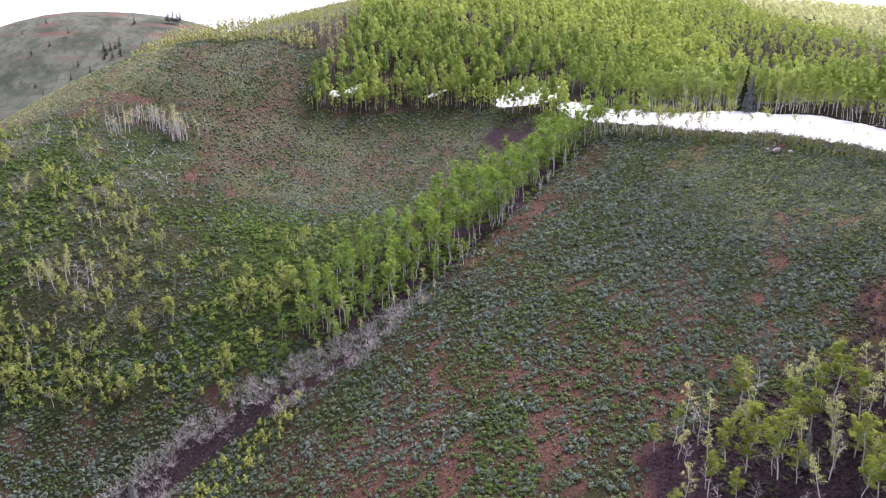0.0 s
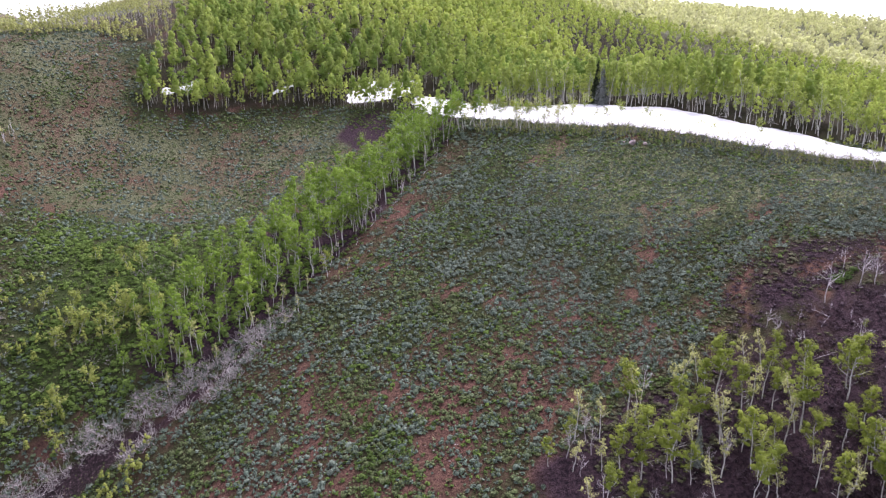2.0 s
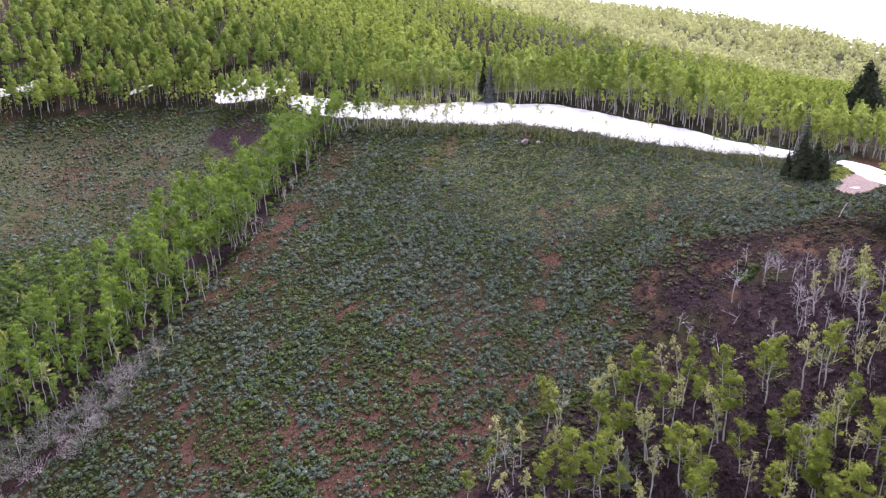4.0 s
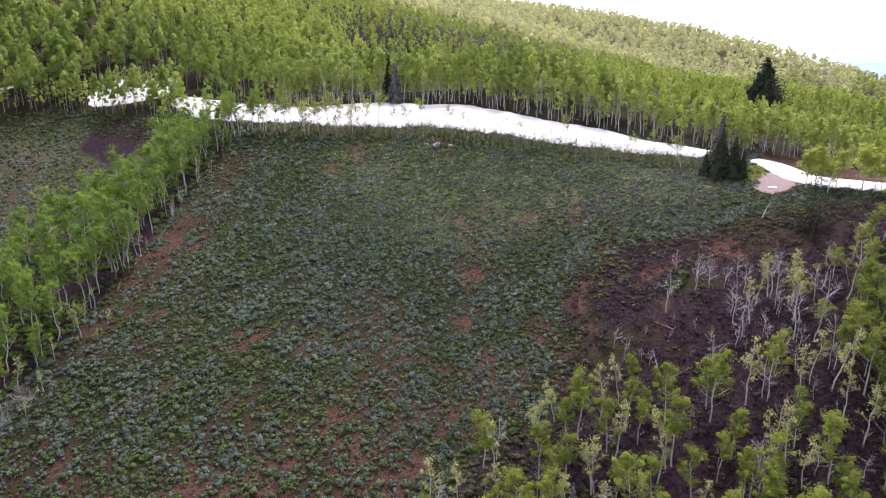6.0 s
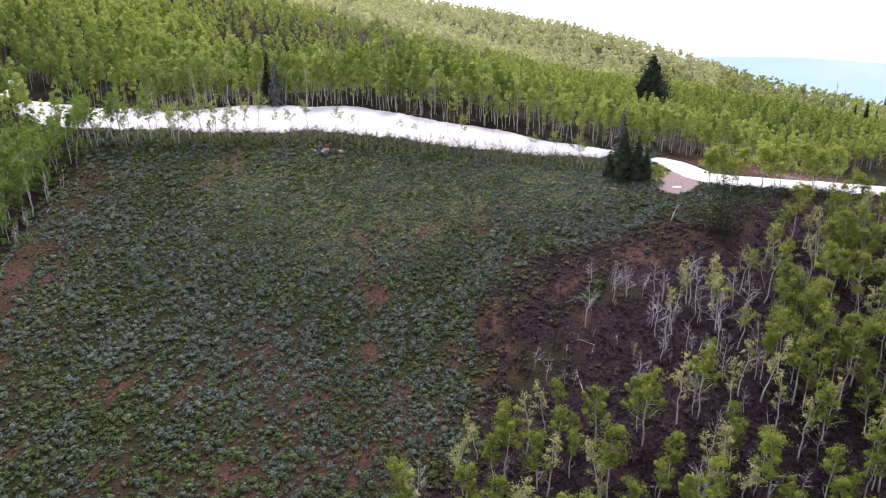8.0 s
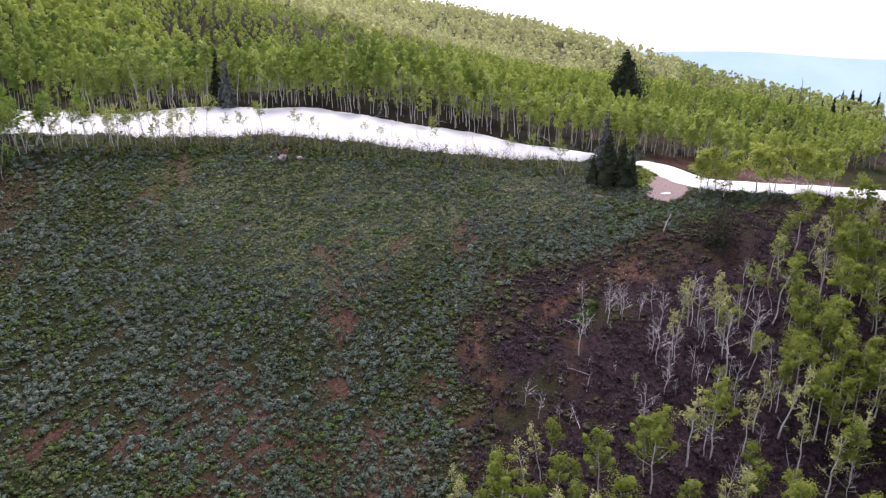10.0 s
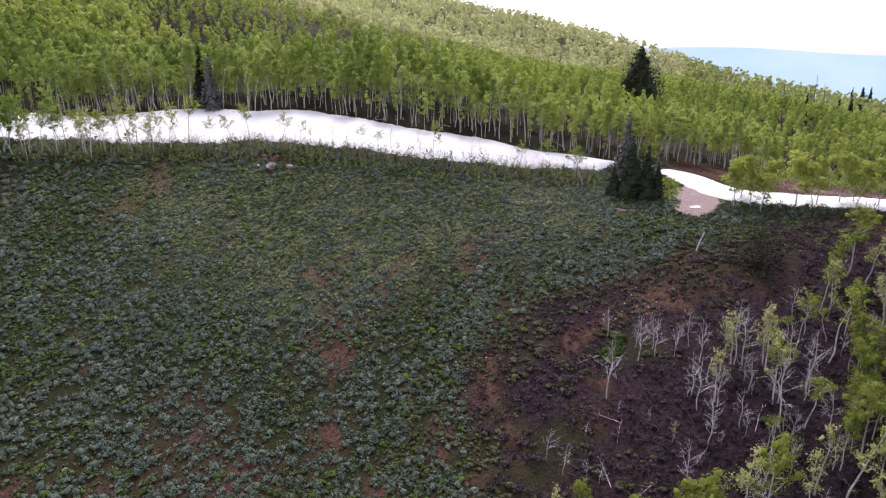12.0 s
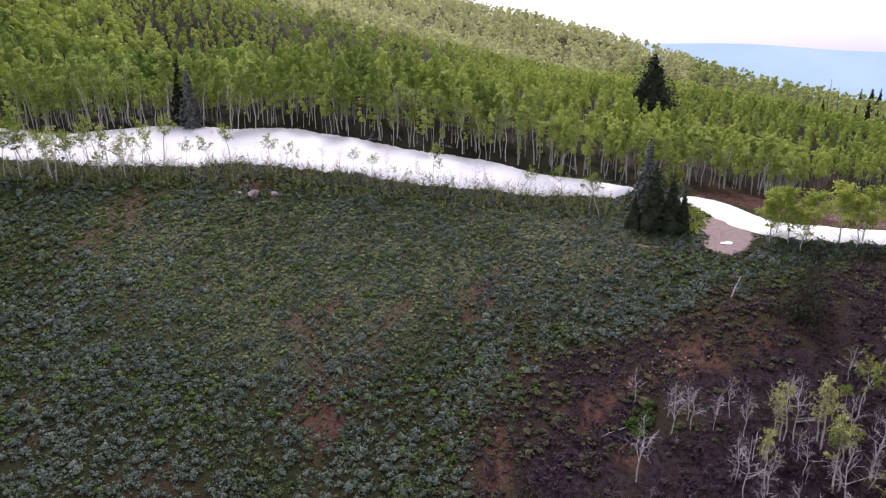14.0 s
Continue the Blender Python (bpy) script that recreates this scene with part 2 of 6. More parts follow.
def zones(x, y):
    """Shares of grass, dark litter, bare red soil and trodden dirt."""
    rag_x, rag_y = x + 7 * (waves(x, y, 11, 31) - 0.5), y + 7 * (waves(x, y, 11, 32) - 0.5)
    dark = inside(DARK, rag_x * 1.6 - x * 0.6, rag_y * 1.6 - y * 0.6, 7.0)
    wood = inside(FOREST, x, y, 3.0)
    row = inside(ROW, x, y, 2.5)
    d, w = along(TRACK, rag_x * 0.4 + x * 0.6, rag_y * 0.4 + y * 0.6)
    track = 1 - step(0.7, 1.5, d / np.maximum(w, 0.3))
    dirt = np.maximum(inside(PAD, rag_x * 0.5 + x * 0.5 + 3.5 * (waves(x, y, 3, 43) - 0.5), rag_y * 0.5 + y * 0.5 + 3.5 * (waves(x, y, 3, 44) - 0.5), 1.4), 0.55 * waves(x, y, 7, 38) * inside(CLEARING, rag_x, rag_y, 3.0))
    low = 0.095 * step(35, 75, y) * (1 - step(96, 122, y)) * (1 - 1.3 * step(34, 50, x)) + 0.02 * inside(FIELD, x, y, 12.0) - 0.14 * step(106, 130, y) * step(22, 40, x)
    red = step(0.55, 0.66, 0.6 * waves(x, y, 6, 33) + 0.4 * waves(x * 0.7, y * 1.6, 3.2, 39) + low) + 0.85 * gully_bank(x, y)
    bare = 0
    for line, share in ((BLUSH, 1.2), (FRINGE_EARTH, 0.95), (PINK_EARTH, 1.3), (SLIDE_EARTH, 1.0), (BROW_EARTH, 0.6), (BOULDER_EARTH, 1.4)):
        d2, w2 = along(line, rag_x * 0.6 + x * 0.4, rag_y * 0.6 + y * 0.4)
        streak = (1 - step(0.5, 1.6, d2 / w2)) * share * step(0.42, 0.6, waves(x, y, 4, 37))
        red, dark, bare = red + streak, dark * (1 - 0.7 * np.minimum(streak, 1)), np.maximum(bare, np.minimum(streak, 1))
    red = np.clip(red * (1 - 0.55 * inside(FIELD, x, y, 8.0)), 0, 1)
    grass = step(0.34, 0.56, waves(x, y, 10, 34) - 2.6 * low)
    fringe = inside(DARK, rag_x, rag_y, 14.0)
    grass = grass * (1 - 0.75 * bare) * (1 - 0.55 * step(0.1, 0.45, fringe))
    hollow = np.maximum.reduce([inside(THICKET, x, y, 6.0)] + [inside(p, x, y, 2.0) for p in SWARDS])
    red, grass = red * (1 - 0.85 * hollow), np.maximum.reduce([grass, hollow, wood])
    open_earth = inside(CLEARING, rag_x, rag_y, 2.0)
    red, grass, wood = np.maximum(red, 0.9 * open_earth), grass * (1 - open_earth), wood * (1 - open_earth)
    far = step(240, 330, np.hypot(x - 20, y - 120))
    band = 0.7 * step(0.56, 0.66, waves(x * 0.2, y, 60, 36))
    red, grass = red * (1 - far) + band * far, np.maximum(grass, far)
    litter = np.maximum.reduce([0.95 * inside(GROVE, rag_x, rag_y, 3.0), dark * (0.1 + 1.1 * waves(x, y, 5, 35)), 0.45 * wood, 0.45 * waves(x, y, 6, 45) * inside(BROWN_HOLLOW, rag_x * 1.8 - x * 0.8, rag_y * 1.8 - y * 0.8, 5.0), 0.95 * row, 0.65 * track, 0.85 * inside(DARK_EARTH, rag_x * 0.5 + x * 0.5, rag_y * 0.5 + y * 0.5, 3.0)])
    return grass, np.clip(litter, 0, 1), red, np.clip(np.maximum(dirt, 0.3 * track), 0, 1)


# ---- materials ----
def material(name, roughness=0.9, specular=0.2):
    m = bpy.data.materials.new(name)
    m.use_nodes = True
    b = m.node_tree.nodes["Principled BSDF"]
    b.inputs["Roughness"].default_value = roughness
    b.inputs["Specular IOR Level"].default_value = specular
    return m, m.node_tree.nodes, m.node_tree.links, b


def noise_node(nodes, links, scale, detail=4.0, rough=0.6, coord=None):
    n = nodes.new("ShaderNodeTexNoise")
    n.inputs["Scale"].default_value, n.inputs["Detail"].default_value, n.inputs["Roughness"].default_value = scale, detail, rough
    if coord:
        links.new(coord, n.inputs["Vector"])
    return n.outputs["Fac"]


def spread(nodes, links, fac, low, high):
    n = nodes.new("ShaderNodeMapRange")
    n.interpolation_type = 'SMOOTHSTEP'
    n.inputs["From Min"].default_value, n.inputs["From Max"].default_value = low, high
    links.new(fac, n.inputs["Value"])
    return n.outputs["Result"]


def mixed(nodes, links, fac, a, b):
    """Mix of two colours; each is a tuple or a socket."""
    n = nodes.new("ShaderNodeMix")
    n.data_type = 'RGBA'
    for key, value in ((0, fac), (6, a), (7, b)):
        if isinstance(value, bpy.types.NodeSocket):
            links.new(value, n.inputs[key])
        else:
            n.inputs[key].default_value = (*value, 1.0) if isinstance(value, tuple) else value
    return n.outputs[2]


def maths(nodes, links, op, a, b):
    n = nodes.new("ShaderNodeMath")
    n.operation, n.use_clamp = op, True
    for key, value in ((0, a), (1, b)):
        if isinstance(value, bpy.types.NodeSocket):
            links.new(value, n.inputs[key])
        else:
            n.inputs[key].default_value = value
    return n.outputs[0]


def maths_free(nodes, links, op, a, b, c=None):
    n = nodes.new("ShaderNodeMath")
    n.operation = op
    for key, value in ((0, a), (1, b), (2, c)):
        if isinstance(value, bpy.types.NodeSocket):
            links.new(value, n.inputs[key])
        elif value is not None:
            n.inputs[key].default_value = value
    return n.outputs[0]


def bumped(nodes, links, shader, height, strength, distance):
    n = nodes.new("ShaderNodeBump")
    n.inputs["Strength"].default_value, n.inputs["Distance"].default_value = strength, distance
    links.new(height, n.inputs["Height"])
    links.new(n.outputs[0], shader.inputs["Normal"])


def ground_material():
    m, n, l, b = material("hillside_earth", 0.95, 0.05)
    place = n.new("ShaderNodeTexCoord").outputs["Object"]
    zone = n.new("ShaderNodeAttribute")
    zone.attribute_name = "zone"
    parts = n.new("ShaderNodeSeparateColor")
    l.new(zone.outputs["Color"], parts.inputs[0])
    grass, litter, red = parts.outputs[0], parts.outputs[1], parts.outputs[2]
    dirt = zone.outputs["Alpha"]
    fine = noise_node(n, l, 2.2, 6, 0.7, place)
    grain = noise_node(n, l, 4.2, 6, 0.75, place)
    broad = noise_node(n, l, 0.11, 4, 0.6, place)
    soil = mixed(n, l, spread(n, l, fine, 0.3, 0.7), (0.028, 0.017, 0.014), (0.175, 0.095, 0.073))
    soil = mixed(n, l, spread(n, l, grain, 0.6, 0.72), soil, (0.255, 0.165, 0.138))
    straw = mixed(n, l, grain, (0.011, 0.015, 0.007), (0.052, 0.06, 0.027))
    green = mixed(n, l, grain, (0.007, 0.012, 0.004), (0.04, 0.06, 0.02))
    turf = mixed(n, l, spread(n, l, broad, 0.38, 0.62), straw, green)
    lea = n.new("ShaderNodeAttribute")
    lea.attribute_name = "meadow"
    pasture = mixed(n, l, spread(n, l, grain, 0.3, 0.7), (0.03, 0.04, 0.018), (0.2, 0.22, 0.125))
    turf = mixed(n, l, lea.outputs["Fac"], turf, pasture)
    lush = n.new("ShaderNodeAttribute")
    lush.attribute_name = "lush"
    sward = mixed(n, l, spread(n, l, grain, 0.3, 0.7), (0.011, 0.022, 0.007), (0.052, 0.086, 0.026))
    turf = mixed(n, l, lush.outputs["Fac"], turf, sward)
    cover = maths(n, l, 'SUBTRACT', maths(n, l, 'ADD', maths(n, l, 'ADD', grass, lush.outputs["Fac"]), spread(n, l, fine, 0.38, 0.6)), maths(n, l, 'MULTIPLY', red, 0.8))
    colour = mixed(n, l, maths(n, l, 'MULTIPLY', cover, 0.9), soil, turf)
    depth_split = n.new("ShaderNodeSeparateXYZ")
    l.new(place, depth_split.inputs[0])
    bench = n.new("ShaderNodeMath")
    bench.operation = 'SINE'
    l.new(maths_free(n, l, 'MULTIPLY_ADD', depth_split.outputs[2], 0.55, maths_free(n, l, 'MULTIPLY', noise_node(n, l, 0.012, 3, 0.6, place), 9.0)), bench.inputs[0])
    beyond = spread(n, l, depth_split.outputs[1], 480.0, 560.0)
    hill = mixed(n, l, spread(n, l, noise_node(n, l, 0.03, 6, 0.7, place), 0.35, 0.65), (0.06, 0.072, 0.05), (0.14, 0.152, 0.115))
    benches = maths(n, l, 'MULTIPLY', spread(n, l, bench.outputs[0], -0.1, 0.8), spread(n, l, depth_split.outputs[2], 30.0, 75.0))
    hill = mixed(n, l, maths(n, l, 'MULTIPLY', benches, spread(n, l, noise_node(n, l, 0.02, 4, 0.6, place), 0.4, 0.6)), hill, (0.15, 0.095, 0.075))
    hill = mixed(n, l, maths(n, l, 'MULTIPLY', spread(n, l, noise_node(n, l, 0.16, 5, 0.7, place), 0.52, 0.66), 0.7), hill, (0.05, 0.062, 0.042))
    colour = mixed(n, l, beyond, colour, hill)
    mould = mixed(n, l, spread(n, l, fine, 0.3, 0.7), (0.008, 0.006, 0.009), (0.064, 0.041, 0.049))
    colour = mixed(n, l, spread(n, l, maths(n, l, 'ADD', litter, maths(n, l, 'MULTIPLY', maths(n, l, 'SUBTRACT', fine, 0.35), 0.4)), 0.3, 0.8), colour, mould)
    trodden = mixed(n, l, fine, (0.25, 0.19, 0.178), (0.45, 0.36, 0.34))
    colour = mixed(n, l, spread(n, l, maths(n, l, 'ADD', dirt, maths(n, l, 'MULTIPLY', maths_free(n, l, 'SUBTRACT', fine, 0.5), 0.9)), 0.35, 0.6), colour, trodden)
    l.new(colour, b.inputs["Base Color"])
    bumped(n, l, b, fine, 0.9, 0.45)
    return m


def foliage_material(name, dull, fresh, through_light=0.35, speckle=0.3, middle=None, grain=6.0, rough=0.2):
    """Leaves: each plant's own tint lies between dull and fresh."""
    m, n, l, b = material(name, 0.75, 0.12)
    tint = n.new("ShaderNodeAttribute")
    tint.attribute_name = "tint"
    info = n.new("ShaderNodeObjectInfo")
    leaf = n.new("ShaderNodeNewGeometry")
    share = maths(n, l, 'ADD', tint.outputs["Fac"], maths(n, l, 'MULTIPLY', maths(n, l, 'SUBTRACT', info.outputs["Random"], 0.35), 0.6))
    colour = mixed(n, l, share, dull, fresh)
    if middle:
        colour = mixed(n, l, spread(n, l, share, 0.2, 0.5), dull, mixed(n, l, spread(n, l, share, 0.5, 0.8), middle, fresh))
    shade = n.new("ShaderNodeHueSaturation")
    value = n.new("ShaderNodeMapRange")
    value.inputs["To Min"].default_value, value.inputs["To Max"].default_value = 1 - speckle, 1 + speckle
    l.new(leaf.outputs["Random Per Island"], value.inputs["Value"])
    l.new(value.outputs[0], shade.inputs["Value"])
    place = n.new("ShaderNodeTexCoord").outputs["Object"]
    sprays = noise_node(n, l, grain, 3, 0.65, place)
    flecks = n.new("ShaderNodeMix")
    flecks.data_type, flecks.blend_type = 'RGBA', 'MULTIPLY'
    flecks.inputs[0].default_value = 1.0
    l.new(colour, flecks.inputs[6])
    l.new(mixed(n, l, spread(n, l, sprays, 0.3, 0.7), (1 - 1.1 * rough,) * 3, (1 + rough,) * 3), flecks.inputs[7])
    l.new(flecks.outputs[2], shade.inputs["Color"])
    l.new(shade.outputs[0], b.inputs["Base Color"])
    bumped(n, l, b, sprays, min(1.0, 0.15 + rough), 0.8 / grain)
    glow = n.new("ShaderNodeBsdfTranslucent")
    l.new(shade.outputs[0], glow.inputs["Color"])
    mix = n.new("ShaderNodeMixShader")
    mix.inputs[0].default_value = through_light
    l.new(b.outputs[0], mix.inputs[1])
    l.new(glow.outputs[0], mix.inputs[2])
    l.new(mix.outputs[0], n["Material Output"].inputs[0])
    return m


def bark_material(name, pale, dark, scale=3.0):
    m, n, l, b = material(name, 0.8, 0.2)
    place = n.new("ShaderNodeTexCoord").outputs["Object"]
    grain = noise_node(n, l, scale, 5, 0.7, place)
    scars = noise_node(n, l, scale * 2.7, 2, 0.5, place)
    colour = mixed(n, l, spread(n, l, grain, 0.35, 0.65), dark, pale)
    colour = mixed(n, l, spread(n, l, scars, 0.62, 0.7), colour, tuple(c * 0.25 for c in dark))
    l.new(colour, b.inputs["Base Color"])
    bumped(n, l, b, grain, 0.4, 0.02)
    return m


def plain_noise_material(name, a, b2, scale, roughness=0.9, bump=0.3, depth=0.05):
    m, n, l, b = material(name, roughness, 0.25)
    place = n.new("ShaderNodeTexCoord").outputs["Object"]
    grain = noise_node(n, l, scale, 6, 0.65, place)
    l.new(mixed(n, l, spread(n, l, grain, 0.3, 0.7), a, b2), b.inputs["Base Color"])
    bumped(n, l, b, grain, bump, depth)
    return m


def snow_material():
    m, n, l, b = material("old_snow", 0.55, 0.4)
    place = n.new("ShaderNodeTexCoord").outputs["Object"]
    dirt = noise_node(n, l, 0.7, 8, 0.75, place)
    cups = noise_node(n, l, 1.6, 3, 0.5, place)
    l.new(mixed(n, l, spread(n, l, dirt, 0.56, 0.8), (0.86, 0.87, 0.89), (0.55, 0.5, 0.45)), b.inputs["Base Color"])
    bumped(n, l, b, cups, 0.5, 0.25)
    return m


EARTH = ground_material()
SNOW_WHITE = snow_material()
ASPEN_LEAF = foliage_material("aspen_leaf", (0.212, 0.31, 0.075), (0.485, 0.56, 0.155), 0.66, 0.12)
ROW_LEAF = foliage_material("gully_aspen_leaf", (0.112, 0.215, 0.033), (0.275, 0.395, 0.063), 0.55, 0.12)
ROUND_LEAF = foliage_material("turnout_aspen_leaf", (0.22, 0.3, 0.055), (0.47, 0.53, 0.12), 0.66, 0.15)
GROVE_LEAF = foliage_material("grove_leaf", (0.138, 0.2, 0.032), (0.335, 0.395, 0.08), 0.64, 0.2)
# Far and plateau leaf colours are paled to stand in for haze.
FAR_HAZE_LEAF = foliage_material("hazed_far_leaf", (0.54, 0.55, 0.34), (0.69, 0.72, 0.38), 0.64, 0.06, grain=1.5)
PLATEAU_HAZE_LEAF = foliage_material("hazed_plateau_leaf", (0.36, 0.41, 0.17), (0.55, 0.61, 0.24), 0.64, 0.08, grain=1.5)
PALE_LEAF = foliage_material("opening_leaf", (0.33, 0.36, 0.12), (0.47, 0.49, 0.2), 0.5)
SAGE_LEAF = foliage_material("sagebrush_leaf", (0.095, 0.122, 0.05), (0.13, 0.165, 0.126), 0.15, 0.22, (0.092, 0.129, 0.096), 7.0, 0.6)
SHRUB_LEAF = foliage_material("snowberry_leaf", (0.047, 0.084, 0.024), (0.128, 0.198, 0.043), 0.4, 0.22, None, 7.0, 0.6)
SAPLING_LEAF = foliage_material("sapling_leaf", (0.17, 0.22, 0.05), (0.39, 0.44, 0.12), 0.55)
RIM_LEAF = foliage_material("rim_brush_leaf", (0.15, 0.19, 0.05), (0.33, 0.37, 0.11), 0.5, 0.25)
# Dry grass with the ridge's grazing sun put into its pale colour.
LIT_DRY_GRASS = foliage_material("lit_dry_grass_blade", (0.44, 0.43, 0.26), (0.3, 0.34, 0.16), 0.5, 0.25)
BUD_LEAF = foliage_material("brown_bud", (0.03, 0.022, 0.027), (0.078, 0.055, 0.066), 0.2, 0.15, None, 7.0, 0.6)
FORB_LEAF = foliage_material("forb_leaf", (0.045, 0.062, 0.028), (0.09, 0.118, 0.048), 0.3, 0.2, None, 7.0, 0.6)
TUFT_LEAF = foliage_material("grass_blade", (0.16, 0.16, 0.09), (0.085, 0.13, 0.045), 0.35)
MEADOW_LEAF = foliage_material("meadow_grass_blade", (0.25, 0.275, 0.14), (0.16, 0.235, 0.08), 0.35)
OLIVE_LEAF = foliage_material("olive_brush_leaf", (0.05, 0.056, 0.026), (0.105, 0.105, 0.058), 0.2, 0.2, None, 7.0, 0.6)
NEEDLES = foliage_material("spruce_needles", (0.018, 0.028, 0.014), (0.046, 0.06, 0.032), 0.05)
BLUE_NEEDLES = foliage_material("blue_spruce_needles", (0.1, 0.112, 0.1), (0.18, 0.2, 0.185), 0.05)
ASPEN_BARK = bark_material("aspen_bark", (0.68, 0.675, 0.64), (0.38, 0.37, 0.35))
DEAD_WOOD = bark_material("weathered_wood", (0.7, 0.665, 0.68), (0.45, 0.42, 0.44))
GREY_TWIG = bark_material("grey_twig", (0.34, 0.3, 0.27), (0.17, 0.145, 0.13))
PALE_TWIG = bark_material("pale_twig", (0.54, 0.51, 0.49), (0.27, 0.25, 0.24))
DARK_BARK = bark_material("spruce_bark", (0.11, 0.085, 0.065), (0.05, 0.04, 0.03))
TRODDEN = plain_noise_material("trodden_dirt", (0.12, 0.088, 0.07), (0.26, 0.2, 0.165), 2.5)
WATER = plain_noise_material("meltwater", (0.1, 0.1, 0.1), (0.16, 0.16, 0.17), 1.0, 0.08, 0.05, 0.01)
OUTCROP = plain_noise_material("pinkish_rock", (0.16, 0.13, 0.135), (0.36, 0.3, 0.3), 1.6, 0.9, 0.6, 0.12)
STONE = plain_noise_material("pale_stone", (0.22, 0.18, 0.17), (0.46, 0.39, 0.37), 3.0)
BROWN_TWIG = plain_noise_material("brown_twig", (0.055, 0.038, 0.046), (0.15, 0.105, 0.115), 2.0)
# Haze blue and its glow are put into the ridge material.
HAZE_BLUE = plain_noise_material("far_ridge_haze", (0.2, 0.32, 0.46), (0.25, 0.37, 0.5), 0.003, 1.0, 0.0)
HAZE_BLUE.node_tree.nodes["Principled BSDF"].inputs["Emission Color"].default_value = (0.56, 0.68, 0.82, 1)
HAZE_BLUE.node_tree.nodes["Principled BSDF"].inputs["Emission Strength"].default_value = 0.35


# ---- meshes ----
def mesh_of(name, verts, faces, mats, slots=None, tint=None, smooth=False):
    """One mesh from arrays; all faces have the same number of corners."""
    me = bpy.data.meshes.new(name)
    verts, faces = np.asarray(verts, np.float32), np.asarray(faces, np.int32)
    corners = faces.shape[1]
    me.vertices.add(len(verts))
    me.vertices.foreach_set("co", verts.ravel())
    me.loops.add(faces.size)
    me.loops.foreach_set("vertex_index", faces.ravel())
    me.polygons.add(len(faces))
    me.polygons.foreach_set("loop_start", np.arange(0, faces.size, corners, dtype=np.int32))
    for m in mats:
        me.materials.append(m)
    if slots is not None:
        me.polygons.foreach_set("material_index", np.asarray(slots, np.int32))
    me.polygons.foreach_set("use_smooth", np.full(len(faces), smooth))
    me.update(calc_edges=True)
    if tint is not None:
        me.attributes.new("tint", 'FLOAT', 'POINT').data.foreach_set("value", np.asarray(tint, np.float32))
    return me


def part(name, me, parent, label=""):
    ob = new(name, me)
    ob.parent = parent
    return tagged(ob, label)


def unit(v):
    return v / np.maximum(np.linalg.norm(v, axis=-1, keepdims=True), 1e-9)


def blades(centre, normal, size, gen, ratio=1.0):
    """Triangles of given size round centres, facing their normals."""
    side = unit(np.cross(normal, gen.normal(size=normal.shape)))
    up = np.cross(normal, side)
    s = np.asarray(size)[..., None]
    a = centre + up * s * 0.62
    b = centre - up * s * 0.38 + side * s * 0.52 * ratio
    c = centre - up * s * 0.38 - side * s * 0.52 * ratio
    return np.stack([a, b, c], axis=-2).reshape(-1, 3)


def puffs(places, radii, flat, count, leaf, gen, lift=0.45, hollow=0.55, wild=0.45):
    """Leaf triangles on rounded clumps: places (N,3), radii (N), flat is height over width."""
    n = len(places)
    d = unit(gen.normal(size=(n, count, 3)))
    d[..., 2] = np.abs(d[..., 2]) * 1.0 - 0.15
    r = radii[:, None] * gen.uniform(hollow, 1.0, (n, count))
    c = places[:, None, :] + d * r[..., None] * np.array([1, 1, flat])
    normal = unit(d * 0.7 + np.array([0, 0, lift]) + gen.normal(size=d.shape) * wild)
    size = (radii[:, None] * leaf) * gen.uniform(0.7, 1.3, (n, count))
    return blades(c.reshape(-1, 3), normal.reshape(-1, 3), size.reshape(-1), gen)


def cap_pattern():
    """A small uneven dome: a crown point and two rings of five."""
    verts = [(0, 0, 1.0)]
    for high, wide, turn in ((0.66, 0.75, 0.0), (-0.2, 0.98, 0.5)):
        verts += [(wide * math.cos((k + turn) * 2 * math.pi / 5), wide * math.sin((k + turn) * 2 * math.pi / 5), high) for k in range(5)]
    faces = []
    for k in range(5):
        m = (k + 1) % 5
        faces += [(0, 1 + k, 1 + m), (1 + k, 6 + k, 1 + m), (6 + k, 6 + m, 1 + m)]
    return np.array(verts), np.array(faces)


CAP_VERTS, CAP_FACES = cap_pattern()


def knobs(places, radii, flat, gen, rough=0.2):
    """The dense heart of a clump of leaves at each place: verts and triangles."""
    n = len(places)
    a = gen.uniform(0, 2 * np.pi, n)[:, None]
    d = CAP_VERTS[None] * (1 + rough * gen.normal(size=(n, len(CAP_VERTS), 1)))
    x, y = d[..., 0] * np.cos(a) - d[..., 1] * np.sin(a), d[..., 0] * np.sin(a) + d[..., 1] * np.cos(a)
    v = places[:, None, :] + np.stack([x, y, d[..., 2] * flat], -1) * np.asarray(radii)[:, None, None]
    f = CAP_FACES[None] + (len(CAP_VERTS) * np.arange(n))[:, None, None]
    return v.reshape(-1, 3), f.reshape(-1, 3)


def leafed(hearts, tri):
    """Hearts of clumps and loose leaf triangles as one set of verts and triangles."""
    v, f = hearts
    return np.concatenate([v, tri]), np.concatenate([f, np.arange(len(tri)).reshape(-1, 3) + len(v)])


